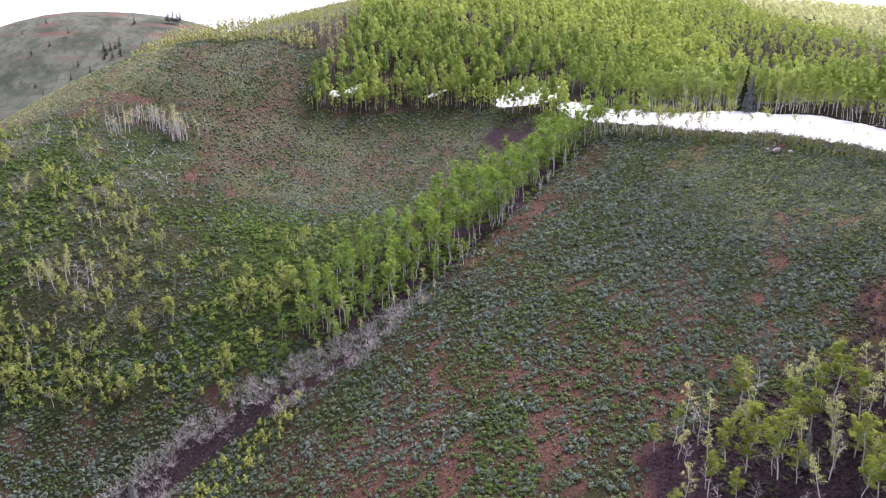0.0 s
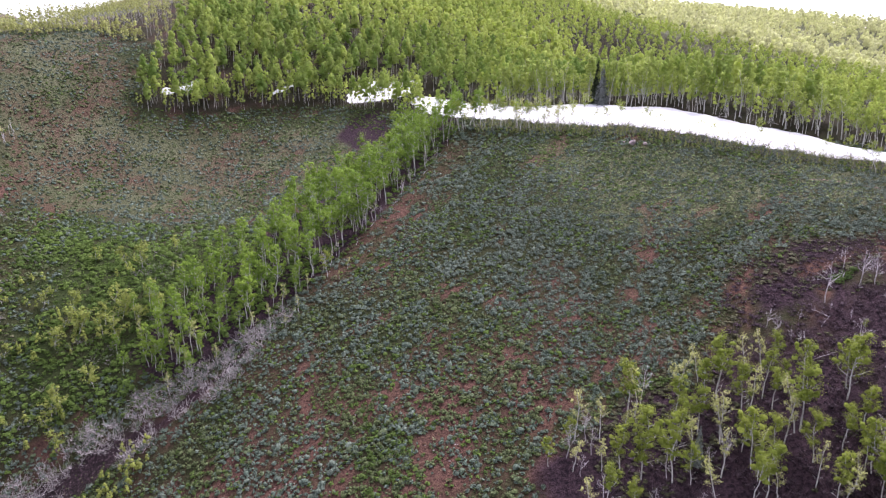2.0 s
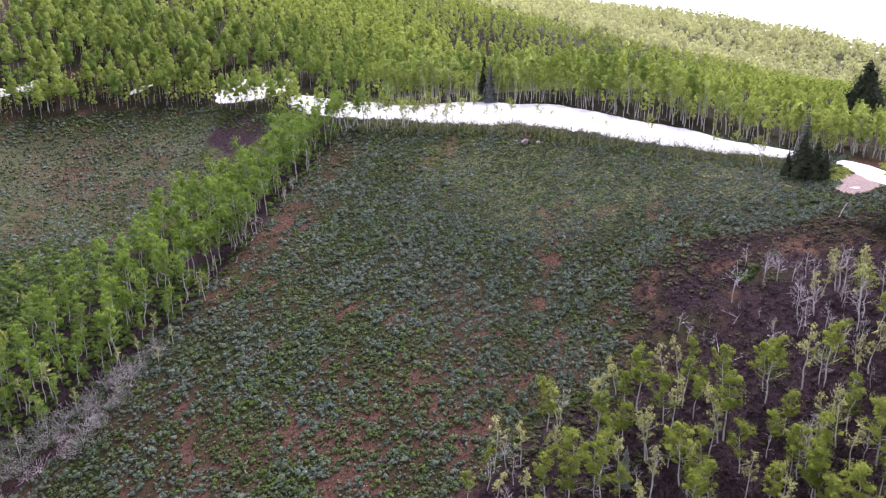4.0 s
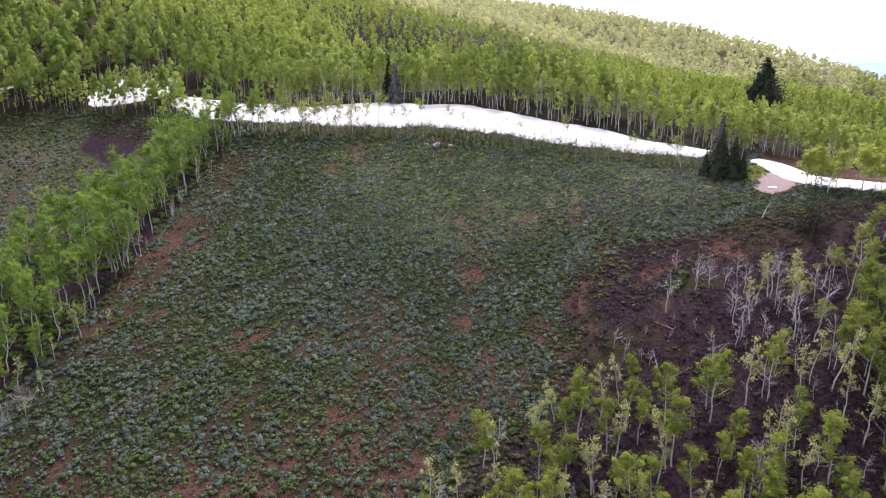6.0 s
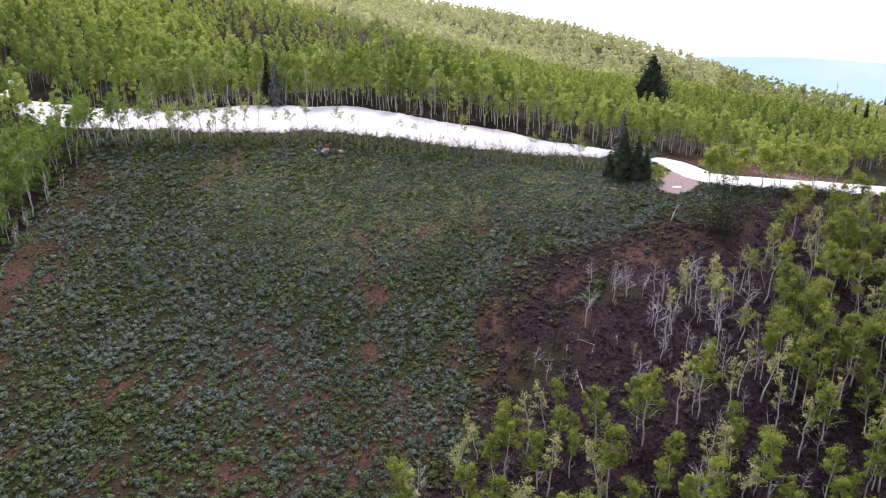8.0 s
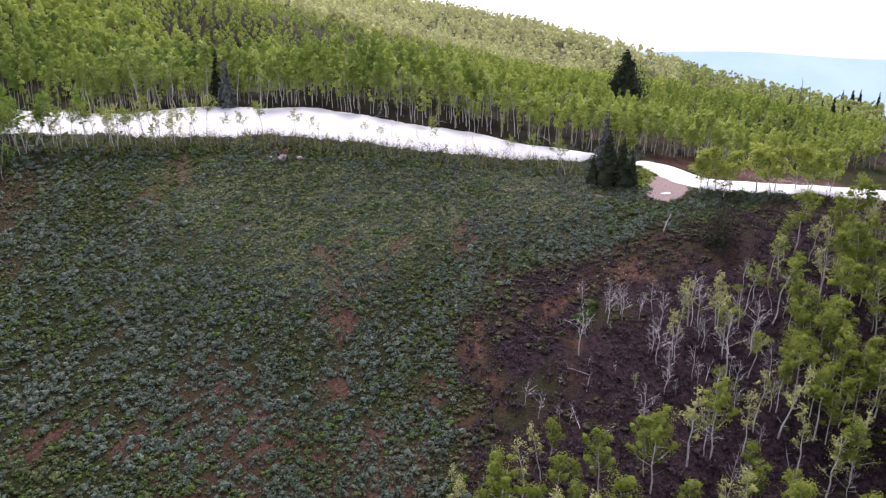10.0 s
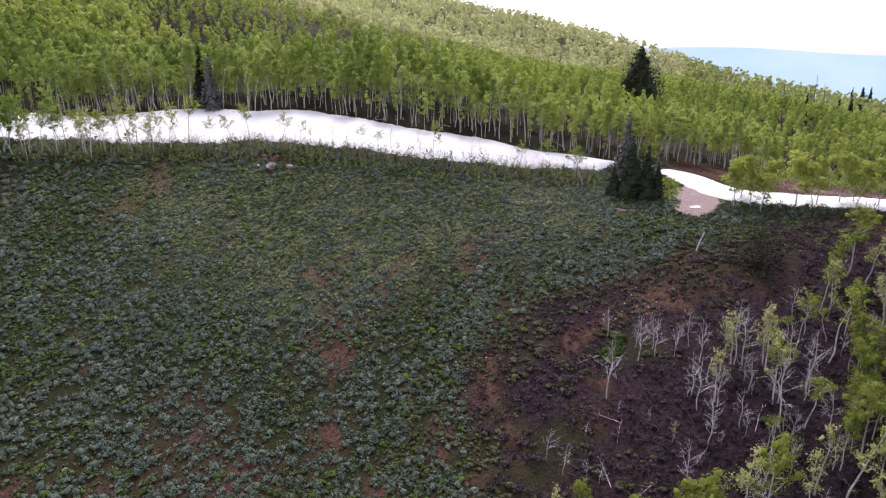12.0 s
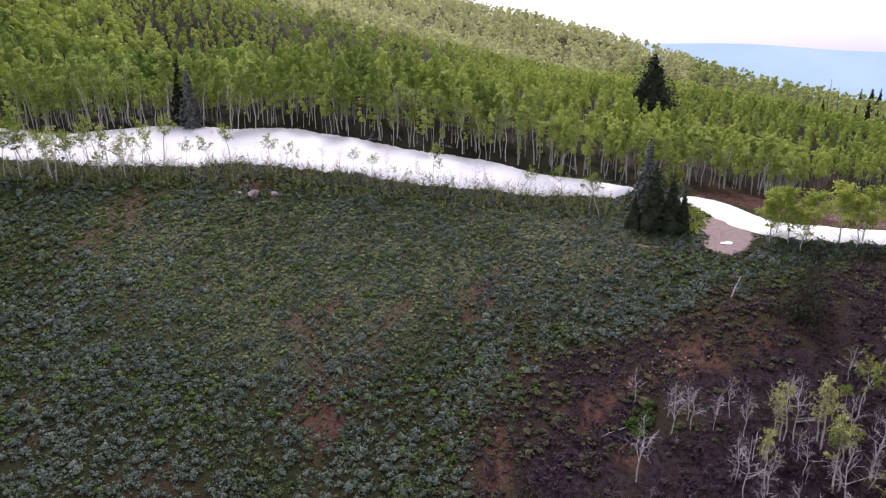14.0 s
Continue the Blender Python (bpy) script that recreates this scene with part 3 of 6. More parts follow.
def tubes(paths, radii, sides):
    """Tapered tubes along broken lines: verts and quads."""
    verts, quads, base = [], [], 0
    for p, r in zip(paths, radii):
        p, r = np.asarray(p, float), np.asarray(r, float)
        ahead = unit(np.gradient(p, axis=0))
        ref = np.where(np.abs(ahead[:, 2:3]) > 0.9, [[1.0, 0, 0]], [[0, 0, 1.0]])
        u = unit(np.cross(ahead, ref))
        v = np.cross(ahead, u)
        ang = np.arange(sides) * 2 * np.pi / sides
        ring = p[:, None] + r[:, None, None] * (np.cos(ang)[None, :, None] * u[:, None] + np.sin(ang)[None, :, None] * v[:, None])
        verts.append(ring.reshape(-1, 3))
        k = len(p)
        i, j = np.meshgrid(np.arange(k - 1), np.arange(sides), indexing="ij")
        a = base + i * sides + j
        b = base + i * sides + (j + 1) % sides
        quads.append(np.stack([a, b, b + sides, a + sides], -1).reshape(-1, 4))
        base += k * sides
    return np.concatenate(verts), np.concatenate(quads)


def welded(v, q, v2, q2, sides, sizes):
    """Limb tubes grown onto the stem: each one's foot is bridged to the nearest wood made before it."""
    verts, quads, bridges, start = np.concatenate([v, v2]), [q, q2 + len(v)], [], len(v)
    for k in sizes:
        foot = verts[start]
        near = np.argsort(((verts[:start] - foot) ** 2).sum(1))[:2]
        bridges.append((start, start + 1, int(near[0]), int(near[1])))
        start += k * sides
    return verts, np.concatenate(quads + [np.array(bridges)])


def stem_path(gen, height, lean=0.05, kinks=7, wander=0.02):
    z = np.linspace(0, 1, kinks)
    off = np.cumsum(gen.normal(size=(kinks, 2)) * wander * height, axis=0) + np.outer(z, gen.normal(size=2) * lean * height)
    off -= off[0]
    return np.column_stack([off, z * height - 0.25 * (z == 0)])


def limbs(gen, stem, height, count, low, reach, twigs=0, stout=1.0):
    """Branches from the stem, and twigs from the branches: paths, radii and tips."""
    paths, radii, tips = [], [], []
    for i in range(count):
        f = low + (0.97 - low) * (i + gen.uniform(0, 0.8)) / count
        k = f * (len(stem) - 1)
        at = stem[int(k)] + (stem[min(int(k) + 1, len(stem) - 1)] - stem[int(k)]) * (k - int(k))
        ang = gen.uniform(0, 2 * np.pi)
        length = reach * height * (1.0 - 0.65 * ((f - low) / (1 - low)) ** 1.5) * gen.uniform(0.6, 1.15)
        rise = gen.uniform(0.35, 0.95)
        way = np.array([np.cos(ang), np.sin(ang), rise])
        mid = at + way * length * 0.5 + gen.normal(size=3) * length * 0.06
        tip = at + way * length * np.array([0.95, 0.95, 1.15])
        paths.append(np.array([at, mid, tip]))
        r = 0.0065 * stout * height * (1.15 - f)
        radii.append(np.array([r, r * 0.7, r * 0.3]))
        tips += [at * 0.45 + mid * 0.55, mid, mid * 0.5 + tip * 0.5, tip, tip]
        for j in range(twigs):
            a = at + (tip - at) * gen.uniform(0.35, 0.95)
            w = unit(way * 0.6 + gen.normal(size=3) * 0.7) * length * gen.uniform(0.3, 0.6)
            paths.append(np.array([a, a + w]))
            radii.append(np.array([r * 0.45, r * 0.2]))
            tips.append(a + w)
    return paths, radii, np.array(tips)


def tree_model(name, seed, height, leaf_mat, bark, low=0.42, reach=0.2, boughs=13, twigs=1, leaves=900, leaf=0.24, thick=0.013, lean=0.05, stout=1.0, puff=0.055, bare=0, hearts=0):
    """A broad-leaved tree, a pattern to copy: trunk with its limbs, and a crown of leaves round a few dense hearts."""
    gen = np.random.default_rng(seed)
    root = new(name)
    stem = stem_path(gen, height, lean)
    z = np.linspace(0, 1, len(stem))
    p, r, tips = limbs(gen, stem, height, boughs, low, reach, twigs, stout)
    if bare:
        p3, r3, _ = limbs(gen, stem[:max(3, int(len(stem) * low) + 1)], height, bare, 0.35, reach * 0.75, 3, stout * 0.75)
        p, r = p + p3, r + r3
    v, q = tubes([stem], [thick * height * (1 - 0.85 * z)], 6)
    v2, q2 = tubes(p, r, 3)
    wood, faces = welded(v, q, v2, q2, 3, [len(k) for k in p])
    part("trunk", mesh_of(name + "_trunk", wood, faces, [bark], smooth=True), root)
    if leaves:
        tips = np.concatenate([tips, stem[-2:], stem[-1:] + [[0, 0, 0.02 * height]]])
        clump = tips[gen.integers(0, len(tips), leaves)]
        d = unit(gen.normal(size=(leaves, 3)))
        spread_r = puff * height * gen.uniform(0.35, 1.0, leaves)
        c = clump + d * spread_r[:, None] * np.array([1, 1, 0.8])
        middle = np.array([0, 0, height * (low + 1) / 2])
        out = unit(c - middle)
        normal = unit(out * 0.6 + d * 0.3 + np.array([0, 0, 0.3]) + gen.normal(size=d.shape) * 0.35)
        tri = blades(c, normal, leaf * gen.uniform(0.6, 1.35, leaves), gen)
        # Tint runs from darker low in the crown to lighter at its top.
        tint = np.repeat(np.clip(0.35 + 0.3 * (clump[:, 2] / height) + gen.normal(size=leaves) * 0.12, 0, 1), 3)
        heart = tips[gen.permutation(len(tips))[:hearts]]
        kv, kf = knobs(heart - [[0, 0, 0.2 * puff * height]], puff * height * gen.uniform(0.35, 0.68, len(heart)), 0.75, gen, 0.34)
        v, f = leafed((kv, kf), tri)
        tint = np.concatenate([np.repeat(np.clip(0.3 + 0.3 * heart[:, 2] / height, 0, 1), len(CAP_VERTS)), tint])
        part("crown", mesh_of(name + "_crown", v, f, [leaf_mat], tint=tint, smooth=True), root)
    return root


def spruce_model(name, seed, height, needle_mat, wide=0.2, low=0.06, tiers=22, sparse=1.0, taper=0.8, needle=1.0, full=0.0):
    """A conifer: straight trunk and drooping whorls of needled boughs, with a dense ragged body where it is full."""
    gen = np.random.default_rng(seed)
    root = new(name)
    stem = stem_path(gen, height, 0.01, 6, 0.004)
    z = np.linspace(0, 1, len(stem))
    paths, radii, centres, normals, sizes = [stem], [0.016 * height * (1 - 0.95 * z)], [], [], []
    for i in range(tiers):
        f = low + (0.98 - low) * i / (tiers - 1)
        reach = wide * height * ((1 - f) ** taper + 0.03) * gen.uniform(0.8, 1.15)
        for k in range(max(4, int(9 * (1 - f) + 3))):
            ang = gen.uniform(0, 2 * np.pi)
            length = reach * gen.uniform(0.7, 1.15)
            at = np.array([0, 0, f * height])
            way = np.array([np.cos(ang), np.sin(ang), -0.12 - 0.25 * (1 - f)])
            tip = at + way * length + np.array([0, 0, 0.06 * length])
            paths.append(np.array([at, (at + tip) / 2 - np.array([0, 0, 0.05 * length]), tip]))
            radii.append(np.array([0.004, 0.003, 0.001]) * height * (1.1 - f))
            m = max(3, int(sparse * 11 * (length / (wide * height) + 0.25)))
            s = gen.uniform(0.15, 1.05, m)
            c = at + (tip - at) * s[:, None] + gen.normal(size=(m, 3)) * length * 0.09
            centres.append(c)
            normals.append(unit(np.array([0, 0, 0.9]) + way * 0.5 + gen.normal(size=(m, 3)) * 0.45))
            sizes.append(needle * gen.uniform(0.035, 0.07, m) * height * (0.55 + 0.6 * (1 - f)))
    v, q = tubes(paths[:1], radii[:1], 7)
    v2, q2 = tubes(paths[1:], radii[1:], 3)
    wood, faces = welded(v, q, v2, q2, 3, [len(k) for k in paths[1:]])
    part("trunk", mesh_of(name + "_trunk", wood, faces, [DARK_BARK], smooth=True), root)
    tri = blades(np.concatenate(centres), np.concatenate(normals), np.concatenate(sizes), gen, 0.8)
    if full:
        f = np.repeat(np.linspace(low, 0.93, 16), 4)
        a = gen.uniform(0, 2 * np.pi, len(f))
        span = full * wide * height * (1 - f) ** taper
        heart = np.column_stack([np.cos(a) * span * 0.45, np.sin(a) * span * 0.45, f * height])
        v, f = leafed(knobs(heart, span * 0.62 + 0.05, 1.1, gen, 0.3), tri)
    else:
        v, f = tri, np.arange(len(tri)).reshape(-1, 3)
    part("crown", mesh_of(name + "_crown", v, f, [needle_mat], tint=np.repeat(gen.uniform(0, 1, len(v) // 3 + 1), 3)[:len(v)]), root)
    return root


MODELS = []


def planted(model, x, y, height, own, label, category, group="", turn=None, tilt=0.0):
    """A copy of a tree model, scaled to a height, standing on the land."""
    size = height / own
    m = Matrix.LocRotScale((x, y, float(land(x, y)) - 0.05), Euler((radians(tilt), 0, rng.uniform(0, 6.28) if turn is None else turn)), (size * rng.uniform(0.9, 1.12), size * rng.uniform(0.9, 1.12), size))
    return tagged(copy_thing(model, m), label, category, group)


# ---- ground ----
def graded(low, high, fine, first, last):
    inner = list(np.arange(low, high + 0.01, fine))
    up, stepwise = [], fine
    while (up[-1] if up else high) < last:
        stepwise *= 1.1
        up.append((up[-1] if up else high) + stepwise)
    down, stepwise = [], fine
    while (down[-1] if down else low) > first:
        stepwise *= 1.1
        down.append((down[-1] if down else low) - stepwise)
    return np.array(down[::-1] + inner + up)


def grid_mesh(name, xs, ys, height, mats, keep=None, smooth=True):
    gx, gy = np.meshgrid(xs, ys)
    v = np.column_stack([gx.ravel(), gy.ravel(), height(gx.ravel(), gy.ravel())])
    j, i = np.meshgrid(np.arange(len(ys) - 1), np.arange(len(xs) - 1), indexing="ij")
    a = (j * len(xs) + i).ravel()
    q = np.stack([a, a + 1, a + 1 + len(xs), a + len(xs)], -1)
    if keep is not None:
        q = q[keep(v)[q].any(axis=1)]
        used, q = np.unique(q, return_inverse=True)
        v, q = v[used], q.reshape(-1, 4)
    return mesh_of(name, v, q, mats, smooth=smooth), v


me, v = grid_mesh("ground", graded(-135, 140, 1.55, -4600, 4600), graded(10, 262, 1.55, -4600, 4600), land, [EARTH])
shares = np.column_stack(zones(v[:, 0], v[:, 1]))
me.attributes.new("zone", 'FLOAT_COLOR', 'POINT').data.foreach_set("color", shares.astype(np.float32).ravel())
me.attributes.new("meadow", 'FLOAT', 'POINT').data.foreach_set("value", meadow(v[:, 0], v[:, 1]).astype(np.float32))
me.attributes.new("lush", 'FLOAT', 'POINT').data.foreach_set("value", lush(v[:, 0], v[:, 1]).astype(np.float32))
tagged(new("ground", me), "mountain hillside of red soil, grass and dark litter", "ground", kind="structure")


def snow_height(x, y):
    deep = snow_depth(x, y)
    return land(x, y) + np.where(deep > 0.03, deep + 0.12 * (waves(x, y, 3, 23) - 0.5) * step(0.2, 0.6, deep), -0.25)


me, _ = grid_mesh("snow", np.arange(-42, 130, 0.6), np.arange(64, 264, 0.6), snow_height, [SNOW_WHITE], keep=lambda p: snow_depth(p[:, 0], p[:, 1]) > 0.03)
tagged(new("snow", me), "melting white snow drift lying along the forest edge", "snow", kind="structure")


def trail():
    """A narrow trodden path across the slope to the turnout, lying just proud of the ground."""
    line = [(85, 111.2), (87, 109.5), (88.4, 107.4), (89.9, 105.3), (91.1, 103.2), (92.5, 100.9), (93.4, 98.6), (95, 96.6), (97, 94.8)]
    t = np.linspace(0, len(line) - 1, 70)
    x, y = np.interp(t, range(len(line)), [p[0] for p in line]), np.interp(t, range(len(line)), [p[1] for p in line])
    x, y = x + 0.35 * (waves(x, y, 3, 111) - 0.5), y + 0.35 * (waves(x, y, 3, 112) - 0.5)
    go = unit(np.column_stack([np.gradient(x), np.gradient(y)]))
    half = 0.08 + 0.16 * waves(x, y, 1.6, 113)
    rows = []
    for k, lift in ((-1.0, -0.06), (-0.55, 0.06), (0.0, 0.045), (0.55, 0.06), (1.0, -0.06)):
        px, py = x - go[:, 1] * half * k, y + go[:, 0] * half * k
        rows.append(np.column_stack([px, py, land(px, py) + lift]))
    v = np.stack(rows, 1).reshape(-1, 3)
    j, i = np.meshgrid(np.arange(len(t) - 1), np.arange(4), indexing="ij")
    a = (j * 5 + i).ravel()
    return mesh_of("trail", v, np.stack([a, a + 1, a + 6, a + 5], -1), [TRODDEN], smooth=True)


tagged(new("trail", trail()), "narrow bare dirt footpath crossing the sagebrush slope", "path", kind="structure")


def puddle(x, y, long, wide, turn, mat, label, category):
    """A shallow sheet with an uneven round outline on the dirt."""
    a = np.linspace(0, 2 * np.pi, 25)[:-1]
    r = 1 + 0.22 * np.sin(2 * a + x) + 0.13 * np.sin(5 * a + y)
    u, v = long * r * np.cos(a), wide * r * np.sin(a)
    px, py = x + u * math.cos(turn) - v * math.sin(turn), y + u * math.sin(turn) + v * math.cos(turn)
    top = float(land(x, y)) + 0.05
    ring = np.column_stack([px, py, np.maximum(land(px, py) + 0.015, top - 0.04)])
    verts = np.concatenate([ring, [[x, y, top + 0.01]]])
    faces = [(k, (k + 1) % 24, 24) for k in range(24)]
    return tagged(new(category, mesh_of(category, verts, faces, [mat], smooth=True)), label, category)


puddle(99.3, 93.0, 0.85, 0.32, 2.35, SNOW_WHITE, "last thin patch of melting snow on the dirt turnout", "snow_patch")
puddle(99.4, 96.3, 0.6, 0.22, 2.3, WATER, "small grey meltwater puddle on the dirt turnout", "puddle")


# far ridge across the valley, with haze painted in as glowing blue
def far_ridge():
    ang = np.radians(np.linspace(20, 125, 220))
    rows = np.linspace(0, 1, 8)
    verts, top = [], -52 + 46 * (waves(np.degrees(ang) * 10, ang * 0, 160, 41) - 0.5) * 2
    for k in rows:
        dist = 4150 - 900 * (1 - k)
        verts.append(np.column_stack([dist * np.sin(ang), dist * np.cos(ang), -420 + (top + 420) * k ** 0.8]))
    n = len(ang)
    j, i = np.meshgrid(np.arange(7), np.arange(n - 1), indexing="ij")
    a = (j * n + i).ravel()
    return mesh_of("far_ridge", np.concatenate(verts), np.stack([a, a + 1, a + 1 + n, a + n], -1), [HAZE_BLUE], smooth=True)


tagged(new("backdrop", far_ridge()), "mountain ridge beyond the valley, painted pale blue as haze", "mountain", kind="structure")


# ---- scatter ----
def scattered(x0, x1, y0, y1, per_square_metre, gen):
    n = int((x1 - x0) * (y1 - y0) * per_square_metre)
    return gen.uniform(x0, x1, n), gen.uniform(y0, y1, n)


def apart(x, y, gap):
    """Thins points on a lattice of cells so that none stand much closer than gap."""
    key = np.round(x / gap).astype(np.int64) * 100003 + np.round(y / gap).astype(np.int64)
    _, first = np.unique(key, return_index=True)
    return x[first], y[first]


def clustered(x, y, size, lobes, reach, gen):
    """Each plant as a cluster of smaller lobes round its root."""
    n = len(x)
    many = gen.integers(lobes[0], lobes[1] + 1, n)
    k = np.repeat(np.arange(n), many)
    first = np.concatenate([[True], k[1:] != k[:-1]])
    far = np.where(first, 0.0, reach)
    return x[k] + gen.normal(size=len(k)) * far * 1.25, y[k] + gen.normal(size=len(k)) * far * 0.8, np.asarray(size)[k] * np.where(first, 1.0, gen.uniform(0.5, 0.95, len(k)))


def stuff(name, tri, tint, mat, label, category, hearts=None):
    v, f = leafed(hearts, tri) if hearts else (tri, np.arange(len(tri)).reshape(-1, 3))
    ob = new(name, mesh_of(name, v, f, [mat], tint=tint, smooth=bool(hearts)))
    return tagged(ob, label, category, kind="stuff")


def shrubs(name, x, y, radius, flat, count, leaf, mat, label, category, gen, wild=0.3, hollow=0.6, vary=0.5, bias=0.0, dense=1.0):
    """Low bushes: a dense uneven heart with loose leaves standing out of it."""
    p = np.column_stack([x, y, land(x, y) + radius * 0.1])
    hearts = knobs(p, radius * dense * gen.uniform(0.5, 0.74, len(x)), 0.75 * flat * gen.uniform(0.6, 1.1, (len(x), 1)), gen, 0.3)
    tri = puffs(p, radius, flat, count, leaf, gen, 0.35, hollow, wild)
    tint = np.clip(0.5 + 0.2 * gen.normal(size=len(x)) + vary * (waves(x, y, 6, 51) - 0.5) + bias, 0, 1)
    return stuff(name, tri, np.concatenate([np.repeat(tint, len(CAP_VERTS)), np.repeat(tint, count * 3)]), mat, label, category, hearts)


def open_slope(x, y):
    """Where nothing taller keeps the low brush away."""
    return (inside(FOREST, x, y, 1) < 0.5) & (inside(ROW, x, y, 1) < 0.5) & (snow_depth(x, y) < 0.02) & (inside(PAD, x, y, 1) < 0.4) & (inside(CLEARING, x, y, 1) < 0.5) & (inside(SWARDS[2], x, y, 1) < 0.3)


def in_view(x, y):
    """The stretch of hillside that lies before the walk."""
    return (x > -0.74 * y - 8) & (y > 78 - 0.35 * np.minimum(x, 60)) & (x < 112)


# sagebrush on the knoll and on the field across the gully
gx, gy = scattered(-125, 112, 62, 300, 1.7, rng)
bush = 0.35 * waves(gx, gy, 5.5, 61) + 0.65 * waves(gx, gy, 2.9, 64, 2)
patch = waves(gx, gy, 22, 62)
grass_z, litter_z, red_z, dirt_z = zones(gx, gy)
ok = open_slope(gx, gy) & in_view(gx, gy) & (litter_z < 0.45) & (inside(DARK, gx, gy, 5) < rng.uniform(0.2, 0.6, len(gx))) & (inside(THICKET, gx, gy, 10) < rng.uniform(0.1, 0.9 + 0.5 * (gx < -52), len(gx))) & (inside(RIDGE, gx, gy, 10) < rng.uniform(0.0, 1.1, len(gx)))
upland = np.maximum(inside(MEADOW, gx, gy, 6.0) * meadow(gx, gy) * (1 - 0.8 * step(74, 84, gx)), 0.45 * inside(FIELD, gx, gy, 8.0)) * (1 - 0.8 * step(0.55, 0.62, waves(gx, gy, 11, 63)))
ok = ok & (bush + 0.45 * patch - 0.17 * red_z - 0.5 * gully_bank(gx, gy) - 0.1 * upland - 0.25 * (along(BROW_EARTH, gx, gy)[0] < 3) + 0.4 * clump(gx, gy) > 0.44 - 0.05 * ((gx > 32) & (gy < 138)) + 0.06 * rng.uniform(-1, 1, len(gx)))
gx, gy = gx[ok], gy[ok]
close = (gx > 32) & (gy < 138)
for name, pick, count, leaf, gap in (("sagebrush", close, 20, 0.29, 0.76), ("slope_sagebrush", ~close & (gy < 165), 9, 0.42, 0.92), ("far_sagebrush", gy >= 165, 3, 0.55, 1.4)):
    sx, sy = apart(gx[pick], gy[pick], gap)
    bulk = (1 - 0.18 * meadow(sx, sy)) * (0.34 + 0.48 * rng.uniform(0, 1, len(sx)) ** 1.5)
    sx, sy, bulk = clustered(sx, sy, 1.25 * bulk, (1, 3), 1.0, rng) if name == "far_sagebrush" else clustered(sx, sy, bulk, (1, 5), 0.52, rng)
    pale = 0.35 * step(74, 84, sx) * step(98, 104, sy) + 0.06 * (gap < 0.9) - 0.24 * (1 - step(104, 124, sy)) * (gap > 0.9) * (sy < 165) - 0.14 * (sy > 165) + 0.4 * clump(sx, sy)
    shrubs(name, sx, sy, bulk, 1.0, count, leaf, SAGE_LEAF, "low grey-green sagebrush covering the open slope", "sagebrush", rng, 0.5, 0.62, 1.3, pale, 0.8 if name == "sagebrush" else 1.0)

# sparser sage on the foot of the slope
gx, gy = scattered(-70, 90, -30, 80, 0.8, rng)
ok = ~in_view(gx, gy) & (inside(DARK, gx, gy, 6) < 0.3) & (inside(GROVE, gx, gy, 4) < 0.3) & (waves(gx, gy, 6, 65) > 0.42)
gx, gy = apart(gx[ok], gy[ok], 1.25)
gx, gy, bulk = clustered(gx, gy, rng.uniform(0.3, 0.65, len(gx)), (1, 3), 0.5, rng)
shrubs("foot_sagebrush", gx, gy, bulk, 0.9, 5, 0.45, SAGE_LEAF, "sparse grey-green sagebrush at the foot of the slope", "sagebrush", rng, 0.38, 0.66, 1.3)

# green brush between the sage
gx, gy = scattered(-125, 112, 62, 300, 0.9, rng)
bush = waves(gx, gy, 8, 71) - 0.12 * meadow(gx, gy) - 0.4 * gully_bank(gx, gy) + 0.3 * np.maximum.reduce([inside(p, gx, gy, 2.0) for p in SWARDS[:2]])
grass_z, litter_z, red_z, dirt_z = zones(gx, gy)
edge = along([(-46, 239, 1), (-28, 240, 1), (-5, 240.5, 1), (16, 231, 1), (30, 212, 1), (38, 200, 1)], gx, gy)[0] < 5
rim = along([(48, 178, 1), (61, 155.5, 1), (69, 146, 1), (84.5, 124, 1), (96, 108.5, 1)], gx, gy)[0] < 1.9
ok = (open_slope(gx, gy) & in_view(gx, gy) & (litter_z < 0.6) & (red_z < rng.uniform(0.3, 1.2, len(gx))) & (inside(DARK, gx, gy, 5) < rng.uniform(0.2, 0.7, len(gx))) & (bush > 0.5 - (0.03 + 0.02 * (1 - step(112, 135, gy))) * step(-30, 0, gx) * (gy < 165) + 0.08 * rng.uniform(-1, 1, len(gx)))) | ((edge | (rim & (rng.uniform(0, 1, len(gx)) < 0.12))) & (snow_depth(gx, gy) < 0.02))
gx, gy = apart(gx[ok], gy[ok], 1.15)
taller = 1 + 0.25 * (along([(48, 178, 1), (61, 155.5, 1), (69, 146, 1), (84.5, 124, 1), (96, 108.5, 1)], gx, gy)[0] < 2.6)
gx, gy, bulk = clustered(gx, gy, taller * rng.uniform(0.3, 0.66, len(gx)), (1, 3), 0.5, rng)
shrubs("green_brush", gx, gy, bulk, 0.8, 9, 0.38, SHRUB_LEAF, "low bright green brush between the sage", "brush", rng, 0.4)

gx, gy = scattered(34, 118, 34, 108, 1.3, rng)
shade = inside(DARK, gx, gy, 12)
ok = (shade > 0.1) & (shade < rng.uniform(0.4, 1.1, len(gx))) & open_slope(gx, gy) & (waves(gx * 0.8 + gy * 0.2, gy * 1.3, 3.6, 73) + 0.2 * (1 - step(0.5, 1.0, shade)) > 0.55)
gx, gy = apart(gx[ok], gy[ok], 0.8)
gx, gy, bulk = clustered(gx, gy, rng.uniform(0.36, 0.75, len(gx)), (2, 4), 0.6, rng)
shrubs("olive_brush", gx, gy, bulk, 0.5, 9, 0.36, OLIVE_LEAF, "low dull olive-brown brush on the dark soil", "brush", rng)

